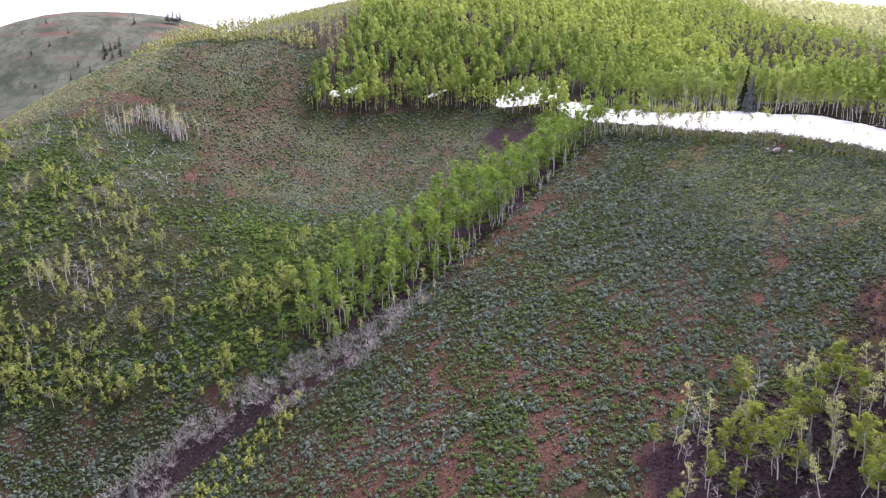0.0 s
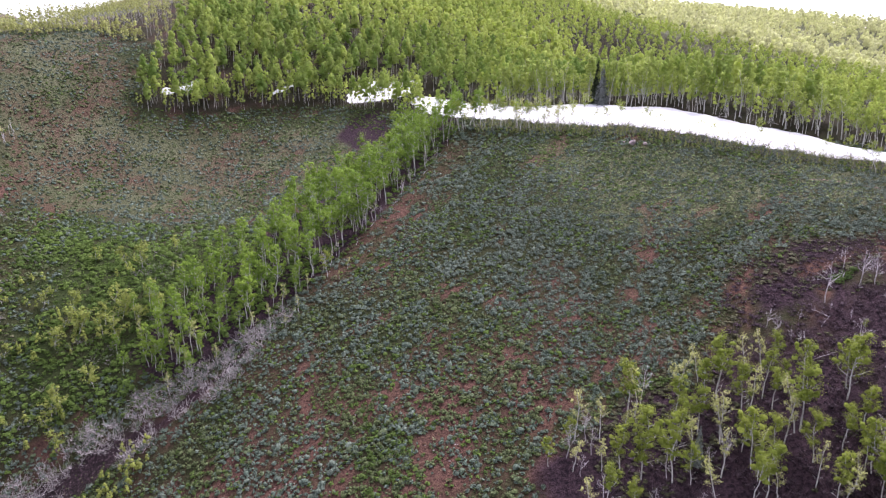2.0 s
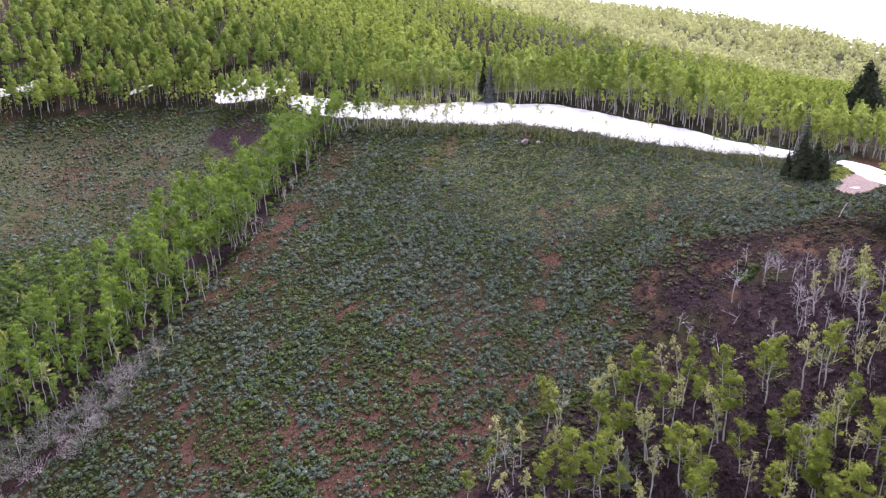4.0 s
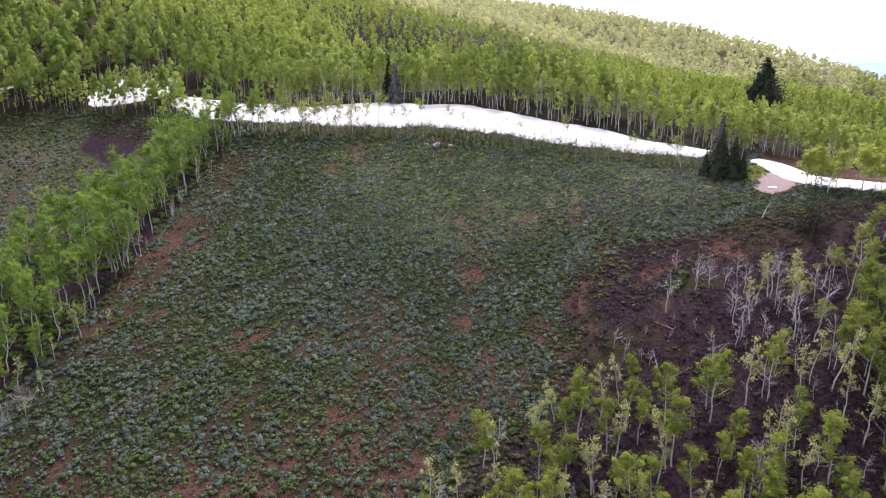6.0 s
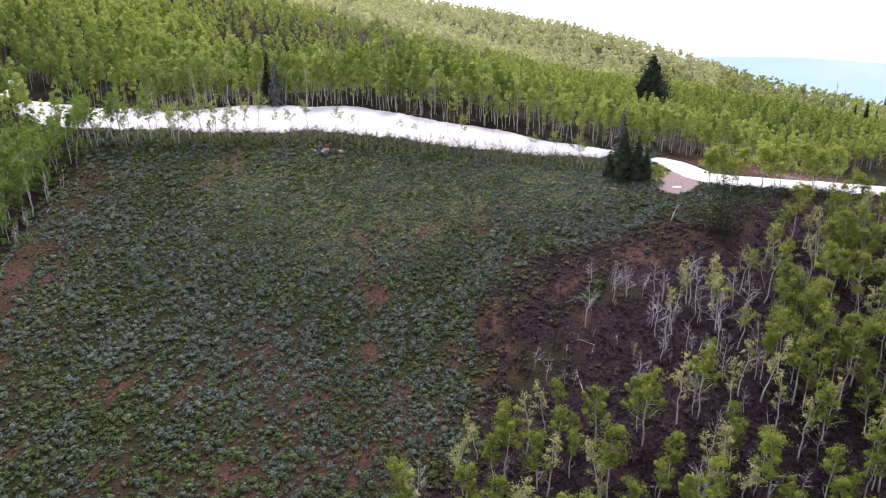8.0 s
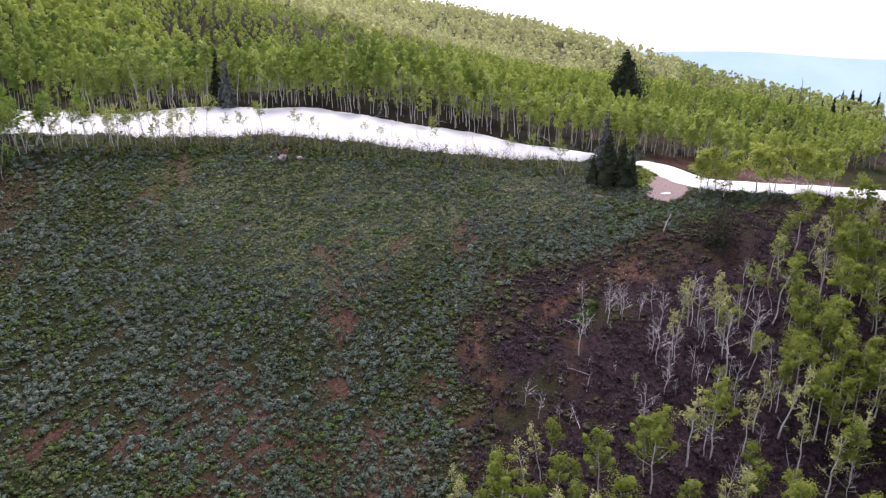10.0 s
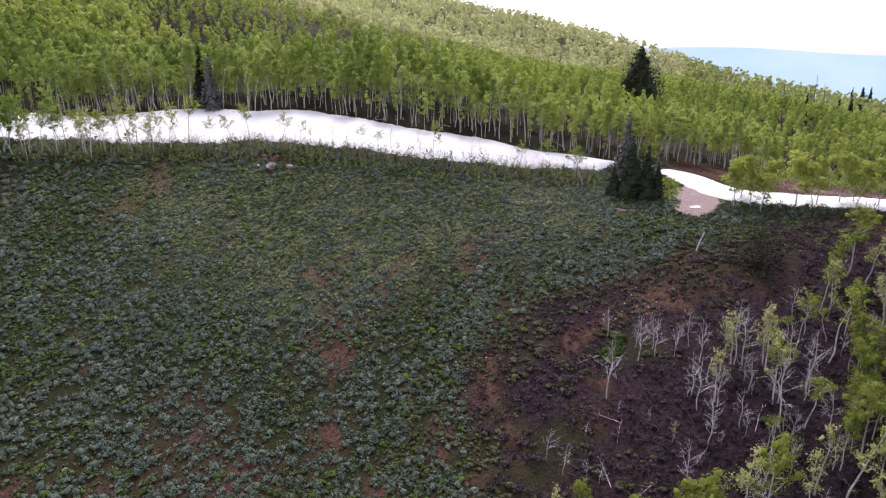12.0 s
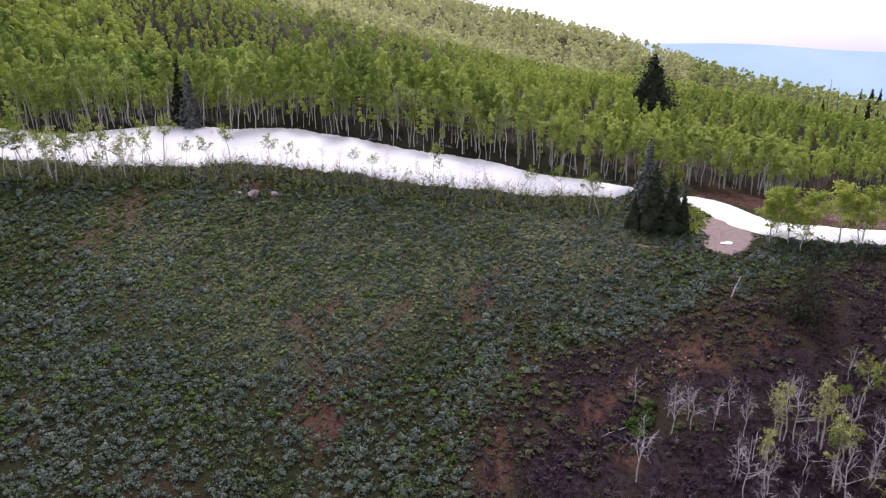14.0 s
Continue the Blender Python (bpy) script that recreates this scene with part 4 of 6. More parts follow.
# dull brush and grass on the bank below the gully row
gx, gy = scattered(-2, 48, 128, 180, 1.6, rng)
d = along([(4, 136, 1), (11, 142.5, 1), (16, 147, 1), (23, 154.5, 1), (31, 163.5, 1), (37, 173, 1)], gx, gy)[0]
ok = (d < 2 + 9 * waves(gx, gy, 6, 49)) & (inside(ROW, gx, gy, 1) < 0.6) & (waves(gx * 0.6, gy * 1.3, 2.6, 50) > 0.5)
gx, gy = gx[ok], gy[ok]
shrubs("bank_brush", gx, gy, rng.uniform(0.25, 0.6, len(gx)), 0.45, 6, 0.42, OLIVE_LEAF, "dull brown-olive brush and grass on the gully bank", "brush", rng, 0.45)

# a leafy green thicket bush among the bare trees
gx, gy = 72.6 + rng.normal(size=16) * 0.8, 87.4 + rng.normal(size=16) * 0.5
shrubs("leafy_bush", gx, gy, rng.uniform(0.4, 0.8, 16), 0.9, 40, 0.3, SHRUB_LEAF, "green leafy bushes beside bare grey trees", "brush", rng, 0.4, bias=-0.1)

# leafy thicket on the low slope beside a bare slide
gx, gy = scattered(0, 20, 78, 110, 1.3, rng)
ok = (inside([(4.5, 105), (7, 106), (9, 100), (11.5, 96), (13, 89), (13, 80), (5, 80), (3.6, 88), (4, 97)], gx + 3 * (waves(gx, gy, 4, 55) - 0.5), gy + 3 * (waves(gx, gy, 4, 56) - 0.5), 1.5) > 0.5) & (waves(gx, gy, 3.5, 57) > 0.38)
gx, gy = apart(gx[ok], gy[ok], 0.8)
shrubs("slope_thicket", gx, gy, rng.uniform(0.35, 0.8, len(gx)), 0.9, 26, 0.32, SHRUB_LEAF, "leafy yellow-green bushes beside a bare red slide", "brush", rng, 0.45, 0.55, 0.8, 0.15)

# low forbs between the bushes
gx, gy = scattered(-40, 112, 66, 165, 1.9, rng)
grass_z, litter_z, red_z, dirt_z = zones(gx, gy)
ok = open_slope(gx, gy) & in_view(gx, gy) & (litter_z < 0.5) & (rng.uniform(0, 1, len(gx)) < 0.38 + 0.3 * grass_z - 0.3 * red_z - 0.5 * gully_bank(gx, gy)) & (inside(DARK, gx, gy, 5) < rng.uniform(0.2, 0.7, len(gx)))
gx, gy = gx[ok], gy[ok]
shrubs("low_forbs", gx, gy, rng.uniform(0.16, 0.38, len(gx)), 0.55, 2, 0.6, FORB_LEAF, "low olive-green forbs between the bushes", "forbs", rng, 0.4, 0.6, 0.9)

# grass tufts on the open soil
gx, gy = scattered(-120, 110, 64, 240, 1.5, rng)
grass_z, litter_z, red_z, dirt_z = zones(gx, gy)
ok = open_slope(gx, gy) & in_view(gx, gy) & (rng.uniform(0, 1, len(gx)) < 0.25 + 0.35 * grass_z + 0.6 * meadow(gx, gy) - 0.15 * red_z - 0.4 * litter_z) & ((gy < 175) | (rng.uniform(0, 1, len(gx)) < 0.5))
gx, gy = gx[ok], gy[ok]
tuft = np.column_stack([gx, gy, land(gx, gy) + 0.02])
tri = puffs(tuft, rng.uniform(0.14, 0.34, len(gx)), 0.9, 5, 0.9, rng, 0.3, 0.4)
stuff("grass_tufts", tri, np.repeat(rng.uniform(0, 1, len(gx)), 15), TUFT_LEAF, "short tufts of green and straw-coloured grass", "grass")

gx, gy = scattered(44, 90, 100, 160, 3.2, rng)
ok = (meadow(gx, gy) > rng.uniform(0.15, 0.75, len(gx))) & open_slope(gx, gy) & (zones(gx, gy)[2] < rng.uniform(0.2, 1.0, len(gx)))
gx, gy = gx[ok], gy[ok]
shrubs("meadow_grass", gx, gy, rng.uniform(0.16, 0.4, len(gx)), 0.7, 5, 0.5, MEADOW_LEAF, "pale short grass clumps on the crown of the knoll", "grass", rng, 0.45, 0.5)

gx, gy = scattered(97, 108, 95, 103, 6.0, rng)
ok = (inside(SWARDS[2], gx, gy, 0.8) > 0.5) & (snow_depth(gx, gy) < 0.02)
gx, gy = gx[ok], gy[ok]
shrubs("roadside_grass", gx, gy, rng.uniform(0.2, 0.45, len(gx)), 0.6, 10, 0.7, SAPLING_LEAF, "bright green grass strip beside the dirt turnout", "grass", rng, 0.4, 0.5)

# ---- woods ----
def joined_woods(name, x, y, height, crown_low, clumps, per, leaf, mats, label, category, gen, trunk=True, plump=1.0, bias=0.0, dense=0.8):
    """Many trees in one mesh, each of a few leafy clumps, with a plain tapered trunk."""
    n = len(x)
    z = land(x, y)
    u = (np.arange(clumps)[None, :] + gen.uniform(0.1, 0.9, (n, clumps))) / clumps
    ang = gen.uniform(0, 2 * np.pi, (n, 1)) + 2.4 * np.arange(clumps)[None, :] + gen.normal(size=(n, clumps)) * 0.4
    low = np.broadcast_to(crown_low, n)[:, None]
    f = low + (0.93 - low) * u
    slim = np.clip(1.08 - u, 0, 1) ** 0.75 * np.clip(0.55 + 2.2 * u, 0, 1)
    plump = np.broadcast_to(plump, n)[:, None]
    out = 0.085 * plump * height[:, None] * slim * gen.uniform(0.5, 1.0, (n, clumps))
    c = np.stack([x[:, None] + np.cos(ang) * out, y[:, None] + np.sin(ang) * out, z[:, None] + f * height[:, None]], -1)
    r = (0.1 * plump * height[:, None] * (0.4 + 0.6 * slim)).ravel() * gen.uniform(0.75, 1.2, n * clumps)
    hv, hf = knobs(c.reshape(-1, 3), r * dense, 1.15, gen, 0.22)
    d = unit(gen.normal(size=(n * clumps, per, 3)) + np.array([0, 0, 0.35]))
    p = c.reshape(-1, 1, 3) + d * np.array([1, 1, 1.25]) * (r[:, None] * gen.uniform(0.7, 1.08, (n * clumps, per)))[..., None]
    heart = np.repeat(np.column_stack([x, y, z + (0.28 + 0.62 * low[:, 0]) * height]), clumps, axis=0)[:, None, :]
    normal = unit(unit(p - heart) * 0.7 + d * 0.4 + np.array([0, 0, 0.15]) + gen.normal(size=d.shape) * 0.2)
    size = (r * leaf)[:, None] * gen.uniform(0.7, 1.3, (n * clumps, per))
    tri = blades(p.reshape(-1, 3), normal.reshape(-1, 3), size.reshape(-1), gen)
    own = np.clip(0.45 + 0.24 * gen.normal(size=n) + 0.6 * (waves(x, y, 40, 81) - 0.5) + bias, 0, 1)
    tint = np.concatenate([np.repeat(own, clumps * len(CAP_VERTS)), np.repeat(own, clumps * per * 3)])
    tri, faces = leafed((hv, hf), tri)
    slots = np.zeros(len(faces), np.int32)
    if trunk:
        base = np.column_stack([x, y, z - 0.2])
        tip = base + np.column_stack([gen.normal(size=n) * 0.03 * height, gen.normal(size=n) * 0.03 * height, 0.85 * height])
        wide = 0.0085 * height
        sides = []
        for a in (0.0, 2.09, 4.19):
            o = np.array([math.cos(a), math.sin(a), 0])[None] * wide[:, None]
            o2 = np.array([math.cos(a + 2.09), math.sin(a + 2.09), 0])[None] * wide[:, None]
            sides.append(np.stack([base + o, base + o2, tip], 1).reshape(-1, 3))
        wood = np.concatenate(sides)
        faces = np.concatenate([faces, np.arange(len(wood)).reshape(-1, 3) + len(tri)])
        tri = np.concatenate([tri, wood])
        tint = np.concatenate([tint, np.zeros(len(wood))])
        slots = np.concatenate([slots, np.ones(len(wood) // 3, np.int32)])
    ob = new(name, mesh_of(name, tri, faces, mats, slots=slots, tint=tint, smooth=True))
    return tagged(ob, label, category, kind="stuff")


wx, wy = scattered(-130, 300, 85, 470, 0.3, rng)
wx, wy = apart(wx, wy, 3.3)
ok = (wy > 0.25 * wx + 42) & (wx > -0.72 * wy - 6) & (inside(FOREST, wx, wy, 0.5) > 0.5) & (snow_depth(wx, wy) < 0.05) & (rng.uniform(0, 1, len(wx)) < 1 - 0.28 * (1 - step(30, 75, wx)))
wx, wy = wx[ok] + rng.normal(size=ok.sum()) * 0.5, wy[ok] + rng.normal(size=ok.sum()) * 0.5
rim_d = along([(px, py, 1) for px, py in FOREST[:32]], wx, wy)[0]
front = (rim_d < 5.0) & (wx > 44) & (wx < 135)
ix, iy = wx[~front], wy[~front]
deep = np.minimum(rim_d[~front], along([(px, py, 1) for px, py in FOREST[-9:]], ix, iy)[0]) > 55
tall = rng.uniform(8.2, 11.6, len(ix)) * (1 - 0.36 * step(92, 116, ix))
yellow = 0.4 * step(88, 118, ix) * (1 - step(150, 220, iy)) - 0.04
pale = (ix < -38) & (iy > 262 + 12 * waves(ix, iy, 14, 83))
fine, upper = ~deep & ~pale, deep & ~pale
joined_woods("aspen_forest", ix[fine], iy[fine], tall[fine], 0.4, 8, 22, 0.215, [ASPEN_LEAF, ASPEN_BARK], "dense stand of tall aspens in fresh green leaf", "forest", rng, plump=rng.uniform(1.15, 1.5, fine.sum()) + 0.3 * (1 - step(20, 60, ix[fine])), bias=yellow[fine], dense=0.68)
joined_woods("upper_forest", ix[upper], iy[upper], tall[upper], 0.42, 4, 9, 0.31, [ASPEN_LEAF, ASPEN_BARK], "aspen forest climbing the hill above the snow", "forest", rng, plump=1.6, bias=yellow[upper], dense=0.74)
# Skyline trees get a paler leaf colour that paints in sunlit haze.
joined_woods("skyline_aspens", ix[pale], iy[pale], 0.8 * tall[pale], 0.45, 5, 10, 0.32, [PALE_LEAF, ASPEN_BARK], "thin aspens on the skyline, given pale leaf for sunlit haze", "forest", rng, plump=1.1, dense=0.5)
ex, ey = scattered(-60, 200, 85, 300, 0.35, rng)
ex, ey = apart(ex, ey, 2.0)
band = along([(px, py, 1) for px, py in FOREST[:32]], ex, ey)[0]
ok = (inside(FOREST, ex, ey, 0.5) > 0.5) & (band < 11) & (snow_depth(ex, ey) < 0.05) & (rng.uniform(0, 1, len(ex)) < 0.95)
joined_woods("forest_understory", ex[ok], ey[ok], rng.uniform(3.5, 8.5, ok.sum()), 0.34, 5, 9, 0.34, [ASPEN_LEAF, ASPEN_BARK], "slim young aspens crowding the forest edge", "forest", rng, plump=0.95)

# hill behind, its leaf colours paled to paint in distance haze
hx, hy = scattered(130, 560, 60, 500, 0.038, rng)
ok = (hy > 0.25 * hx + 42) & (inside(FOREST, hx, hy, 1) < 0.5) & (hx > 150) & ((hy > 240) | (hx > 262))
hx, hy = hx[ok], hy[ok]
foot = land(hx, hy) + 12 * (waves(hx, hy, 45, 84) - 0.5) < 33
joined_woods("far_forest", hx[~foot], hy[~foot], rng.uniform(6, 9, (~foot).sum()), 0.2, 3, 12, 0.3, [FAR_HAZE_LEAF, GREY_TWIG], "hillside of yellow-green aspens across the draw, colour paled for haze", "forest", rng, plump=2.6, dense=0.72)
joined_woods("plateau_forest", hx[foot], hy[foot], rng.uniform(5.5, 8, foot.sum()), 0.2, 3, 12, 0.3, [PLATEAU_HAZE_LEAF, GREY_TWIG], "low aspen woods in leaf at the foot of the far hill, paled for haze", "forest", rng, plump=2.6, dense=0.72)

# brush and low trees along the left skyline
gx, gy = scattered(-125, -45, 272, 300, 0.5, rng)
ok = along([(-122, 292, 1), (-108, 287, 1), (-95, 281, 1), (-84, 279, 1), (-64, 288, 1), (-54, 283, 1)], gx, gy)[0] < 5.5
gx, gy = apart(gx[ok], gy[ok], 1.6)
joined_woods("ridge_brush", gx, gy, rng.uniform(2.0, 5.6, len(gx)), 0.12, 4, 7, 0.4, [PALE_LEAF, ASPEN_BARK], "low leafy aspen brush along the skyline", "brush", rng, plump=1.7)
gx, gy = scattered(-160, -64, 200, 300, 1.1, rng)
ok = (inside(RIDGE, gx, gy, 10.0) > rng.uniform(0.2, 1.0, len(gx))) & (gx > -0.74 * gy - 8)
gx, gy = gx[ok], gy[ok]
shrubs("ridge_grass", gx, gy, rng.uniform(0.3, 0.6, len(gx)), 0.6, 5, 0.6, LIT_DRY_GRASS, "dry grass on the ridge, coloured pale as if sunlit", "grass", rng, 0.45, 0.5)

# ---- single aspens ----
GREEN = [tree_model("aspen", 100 + i, 8.0, GROVE_LEAF, ASPEN_BARK, low=(0.3, 0.38, 0.44, 0.34, 0.5, 0.4)[i], reach=(0.26, 0.22, 0.2, 0.24, 0.19, 0.23)[i], boughs=17, twigs=1, leaves=(1700, 1500, 1350, 1600, 1100, 1500)[i], leaf=0.125, thick=0.012, stout=1.1, lean=0.03, bare=3, puff=0.085, hearts=(30, 28, 22, 30, 15, 26)[i]) for i in range(6)]
GULLY = [tree_model("gully_aspen", 110 + i, 8.0, ROW_LEAF, ASPEN_BARK, low=(0.36, 0.3, 0.44, 0.34, 0.48, 0.4)[i], reach=(0.22, 0.27, 0.19, 0.25, 0.2, 0.24)[i], boughs=17, twigs=1, leaves=(950, 1100, 800, 1000, 700, 900)[i], leaf=0.14, thick=0.011, stout=1.1, puff=0.078, hearts=(24, 28, 18, 26, 12, 22)[i]) for i in range(6)]
YOUNG = [tree_model("young_aspen", 130 + i, 6.0, GROVE_LEAF, ASPEN_BARK, low=0.58, reach=0.25, boughs=14, twigs=2, leaves=520, leaf=0.15, stout=1.2, lean=0.08, hearts=8) for i in range(4)]
TALL = [tree_model("tall_aspen", 120 + i, 9.0, ASPEN_LEAF, ASPEN_BARK, low=(0.36, 0.46, 0.54, 0.58, 0.4, 0.5, 0.48)[i], reach=0.13, boughs=14, twigs=1, leaves=(900, 1100, 1000, 800, 600, 1080, 460)[i], leaf=0.155, thick=0.0095, lean=0.04, stout=1.1, hearts=(24, 28, 24, 20, 10, 26, 6)[i]) for i in range(7)]
LIGHT = [tree_model("pale_aspen", 140 + i, 7.0, PALE_LEAF, ASPEN_BARK, low=0.4, reach=0.17, boughs=13, twigs=2, leaves=420, leaf=0.15, stout=0.9, bare=3, hearts=4) for i in range(4)]
BARE = [tree_model("bare_aspen", 160 + i, 5.0, PALE_LEAF, DEAD_WOOD, low=0.3, reach=0.27, boughs=16, twigs=7, leaves=0, thick=0.0105, lean=0.04, stout=0.85) for i in range(5)]
SAPLING = [tree_model("sapling", 180 + i, 3.0, SAPLING_LEAF, ASPEN_BARK, low=0.15, reach=0.42, boughs=11, twigs=0, leaves=320, leaf=0.15, thick=0.012, lean=0.26, hearts=14, puff=0.12) for i in range(4)]
STEM = [tree_model("dead_stem", 170 + i, 5.0, PALE_LEAF, DEAD_WOOD, low=0.4, reach=0.13, boughs=16, twigs=4, leaves=24, leaf=0.2, thick=0.014, lean=0.07, stout=1.2) for i in range(3)]
BUSHY = [tree_model("round_aspen", 175 + i, 6.0, ROUND_LEAF, ASPEN_BARK, low=0.34, reach=0.3, boughs=24, twigs=2, leaves=1700, leaf=0.17, puff=0.085, thick=0.014, stout=1.2, bare=6, hearts=40) for i in range(3)]
MODELS += STEM + BUSHY + GREEN + GULLY + YOUNG + TALL + LIGHT + BARE + SAPLING


def pick(models):
    return models[int(rng.integers(0, len(models)))]


GROVE_LEAFY = [(46.5, 83.7, 5.8), (45.4, 76.7, 6.6), (49.6, 79.7, 9.0), (51.1, 76.6, 6.8), (57.8, 80.4, 4.7), (62.2, 72.8, 6.2), (65.4, 70.3, 8.1), (46.9, 74.3, 7.0), (40.1, 72.8, 9.0), (35.5, 77.0, 6.1), (55.0, 71.0, 8.5), (39.0, 80.2, 4.6), (28.0, 81.5, 4.2), (30.5, 79.6, 5.1), (49.0, 73.0, 4.0), (45.6, 81.6, 6.1), (51.1, 75.4, 7.4), (56.9, 77.0, 3.8), (61.3, 71.6, 8.3), (69.2, 66.9, 6.5), (71.7, 67.1, 7.0), (72.5, 65.1, 8.0), (69.7, 59.6, 6.8), (76.7, 59.2, 7.4), (76.1, 56.2, 5.6), (63.3, 63.5, 7.1), (60.2, 67.7, 5.6), (79.9, 67.4, 7.1), (83.9, 65.3, 5.6), (81.1, 60.2, 6.3)]
GROVE_MORE = [(78.3, 77.8, 6.8), (79.7, 75.4, 6.7), (77.0, 72.7, 6.6), (83.4, 74.7, 3.2), (73.0, 71.7, 3.6), (85.4, 71.9, 3.6), (85.0, 73.9, 4.7), (89.3, 73.1, 5.2), (37.9, 81.2, 3.8), (49.0, 83.1, 5.1), (52.9, 79.9, 6.7), (47.2, 74.2, 6.6), (48.5, 72.3, 4.6), (54.4, 71.2, 7.1), (44.9, 70.7, 6.3), (62.6, 61.1, 6.0), (62.0, 64.8, 6.0), (68.8, 78.1, 1.6), (76.0, 63.7, 5.0), (85.4, 59.9, 6.0), (80.3, 56.5, 6.9), (76.2, 78.0, 5.0), (76.7, 73.0, 7.5), (89.2, 68.6, 5.6), (87.0, 70.9, 5.6), (94.0, 71.6, 6.0), (98.2, 70.0, 6.6), (88.4, 73.8, 5.8), (82.9, 73.9, 5.9), (79.2, 74.9, 7.5), (83.3, 70.9, 7.8), (76.3, 70.0, 6.0), (74.0, 77.1, 6.0)]
for x, y, h in GROVE_LEAFY + GROVE_MORE:
    light = rng.uniform() < (0.6 if x < 48 else 0.38)
    if x > 71 and y > 66 + 0.46 * (x - 73):
        planted(pick(LIGHT if light else YOUNG), x, y, 0.9 * h, 7.0 if light else 6.0, "slender aspen with bare lower twigs and thin yellow-green crown", "aspen tree", "aspens of the near grove")
        continue
    planted(pick(LIGHT if light else GREEN), x, y, h, 7.0 if light else 8.0, "slender white-barked aspen with thin pale spring leaves" if light else "white-barked aspen in fresh yellow-green leaf on dark litter", "aspen tree", "aspens of the near grove")
taken = np.array([(x, y) for x, y, h in GROVE_LEAFY + GROVE_MORE])
tx, ty = scattered(25, 116, 34, 86, 0.42, rng)
tx, ty = apart(tx, ty, 1.75)
for x, y in zip(tx, ty):
    open_part = 0.12 if (y > 69.5 and 56 < x < 80) else (0.6 if x < 72 else 1.0)
    if inside(GROVE, x, y, 0.5) > 0.5 and np.hypot(taken[:, 0] - x, taken[:, 1] - y).min() > 1.7 and rng.uniform() < open_part:
        kind = rng.uniform()
        thin = x > 71 and y > 66 + 0.46 * (x - 73)
        if kind < 0.62 and not thin:
            planted(pick(GREEN), x, y, rng.uniform(4.5, 8.0), 8.0, "white-barked aspen in fresh yellow-green leaf on dark litter", "aspen tree", "aspens of the near grove")
        elif kind < (0.4 if thin else 0.8):
            planted(pick(LIGHT), x, y, rng.uniform(4.5, 7.0), 7.0, "slender white-barked aspen with thin pale spring leaves", "aspen tree", "aspens of the near grove")
        else:
            planted(pick(BARE), x, y, rng.uniform(3.0, 5.5), 5.0, "bare grey dead aspen with forked twigs", "dead tree", "bare trees of the near grove")
GROVE_BARE = [(75.9, 82.4, 3.4), (76.8, 80.2, 4.3), (74.6, 79.5, 2.3), (72.8, 79.2, 1.5), (71.1, 75.8, 2.4), (76.5, 74.9, 1.6), (67.9, 83.4, 1.5), (68.8, 80.7, 1.6), (72.7, 73.5, 2.6), (74.1, 70.2, 3.8), (79.6, 71.3, 2.9), (83.3, 72.3, 2.4), (84.5, 70.2, 2.8), (72.7, 84.0, 1.2), (72.6, 87.1, 1.4), (70.6, 74.7, 1.4), (74.9, 71.2, 2.9), (64.2, 84.4, 1.6), (65.1, 74.8, 5.8), (59.1, 63.2, 7.2), (58.5, 63.3, 5.5), (67.1, 69.5, 5.4), (39.7, 73.4, 5.0), (46.0, 71.8, 4.7), (73.3, 84.8, 4.8), (75.3, 84.5, 4.0), (69.9, 75.5, 4.0), (74.1, 89.0, 3.4), (74.6, 86.0, 3.6), (68.4, 85.0, 6.2), (74.8, 83.8, 4.2), (77.7, 81.8, 4.0), (73.1, 79.0, 4.3), (78.4, 77.6, 6.5), (77.3, 82.9, 2.6), (73.7, 76.7, 4.8), (76.6, 75.2, 3.9), (79.4, 71.2, 6.5), (75.0, 71.7, 7.0), (60.4, 85.9, 3.2), (60.3, 83.8, 3.4), (61.5, 82.1, 2.0), (61.7, 81.0, 2.2), (68.4, 78.1, 2.4), (70.1, 70.5, 5.6), (73.0, 74.2, 4.1), (78.8, 76.9, 6.0), (72.3, 77.9, 5.8), (71.8, 76.0, 4.1), (41.3, 83.8, 5.7), (31.1, 78.5, 3.6)]
for x, y, h in GROVE_BARE:
    planted(pick(BARE), x, y, h, 5.0, "bare grey dead aspen with forked twigs", "dead tree", "bare trees of the near grove")

# row of aspens up the gully
tx, ty = scattered(-30, 46, 126, 202, 0.35, rng)
tx, ty = apart(tx, ty, 3.0)
for x, y in zip(tx, ty):
    if inside(ROW, x, y, 0.3) > 0.5:
        tall = 7.2 + 2.4 * min(1, max(0, (x + 25) / 40))
        planted(pick(GULLY), x, y, tall * rng.uniform(0.5, 1.18), 8.0, "white-barked aspen in bright green leaf in the gully row", "aspen tree", "aspens of the gully row")
planted(GREEN[0], 4.2, 136.7, 5.2, 8.0, "lone rounded aspen standing clear of the gully row", "aspen tree")
for x, y, h in [(-4.4, 132.8, 4.8), (-9.5, 130.5, 4.0), (-1.5, 130.0, 3.4), (8.1, 136.9, 2.6), (-21, 129, 4.5), (-4.0, 127.6, 2.6), (0.4, 134.6, 3.4), (-6.7, 131.0, 3.6), (6.2, 134.8, 1.8)]:
    planted(pick(LIGHT), x, y, h, 7.0, "small pale-leaved aspen at the edge of the gully row", "aspen tree", "aspens of the gully row")

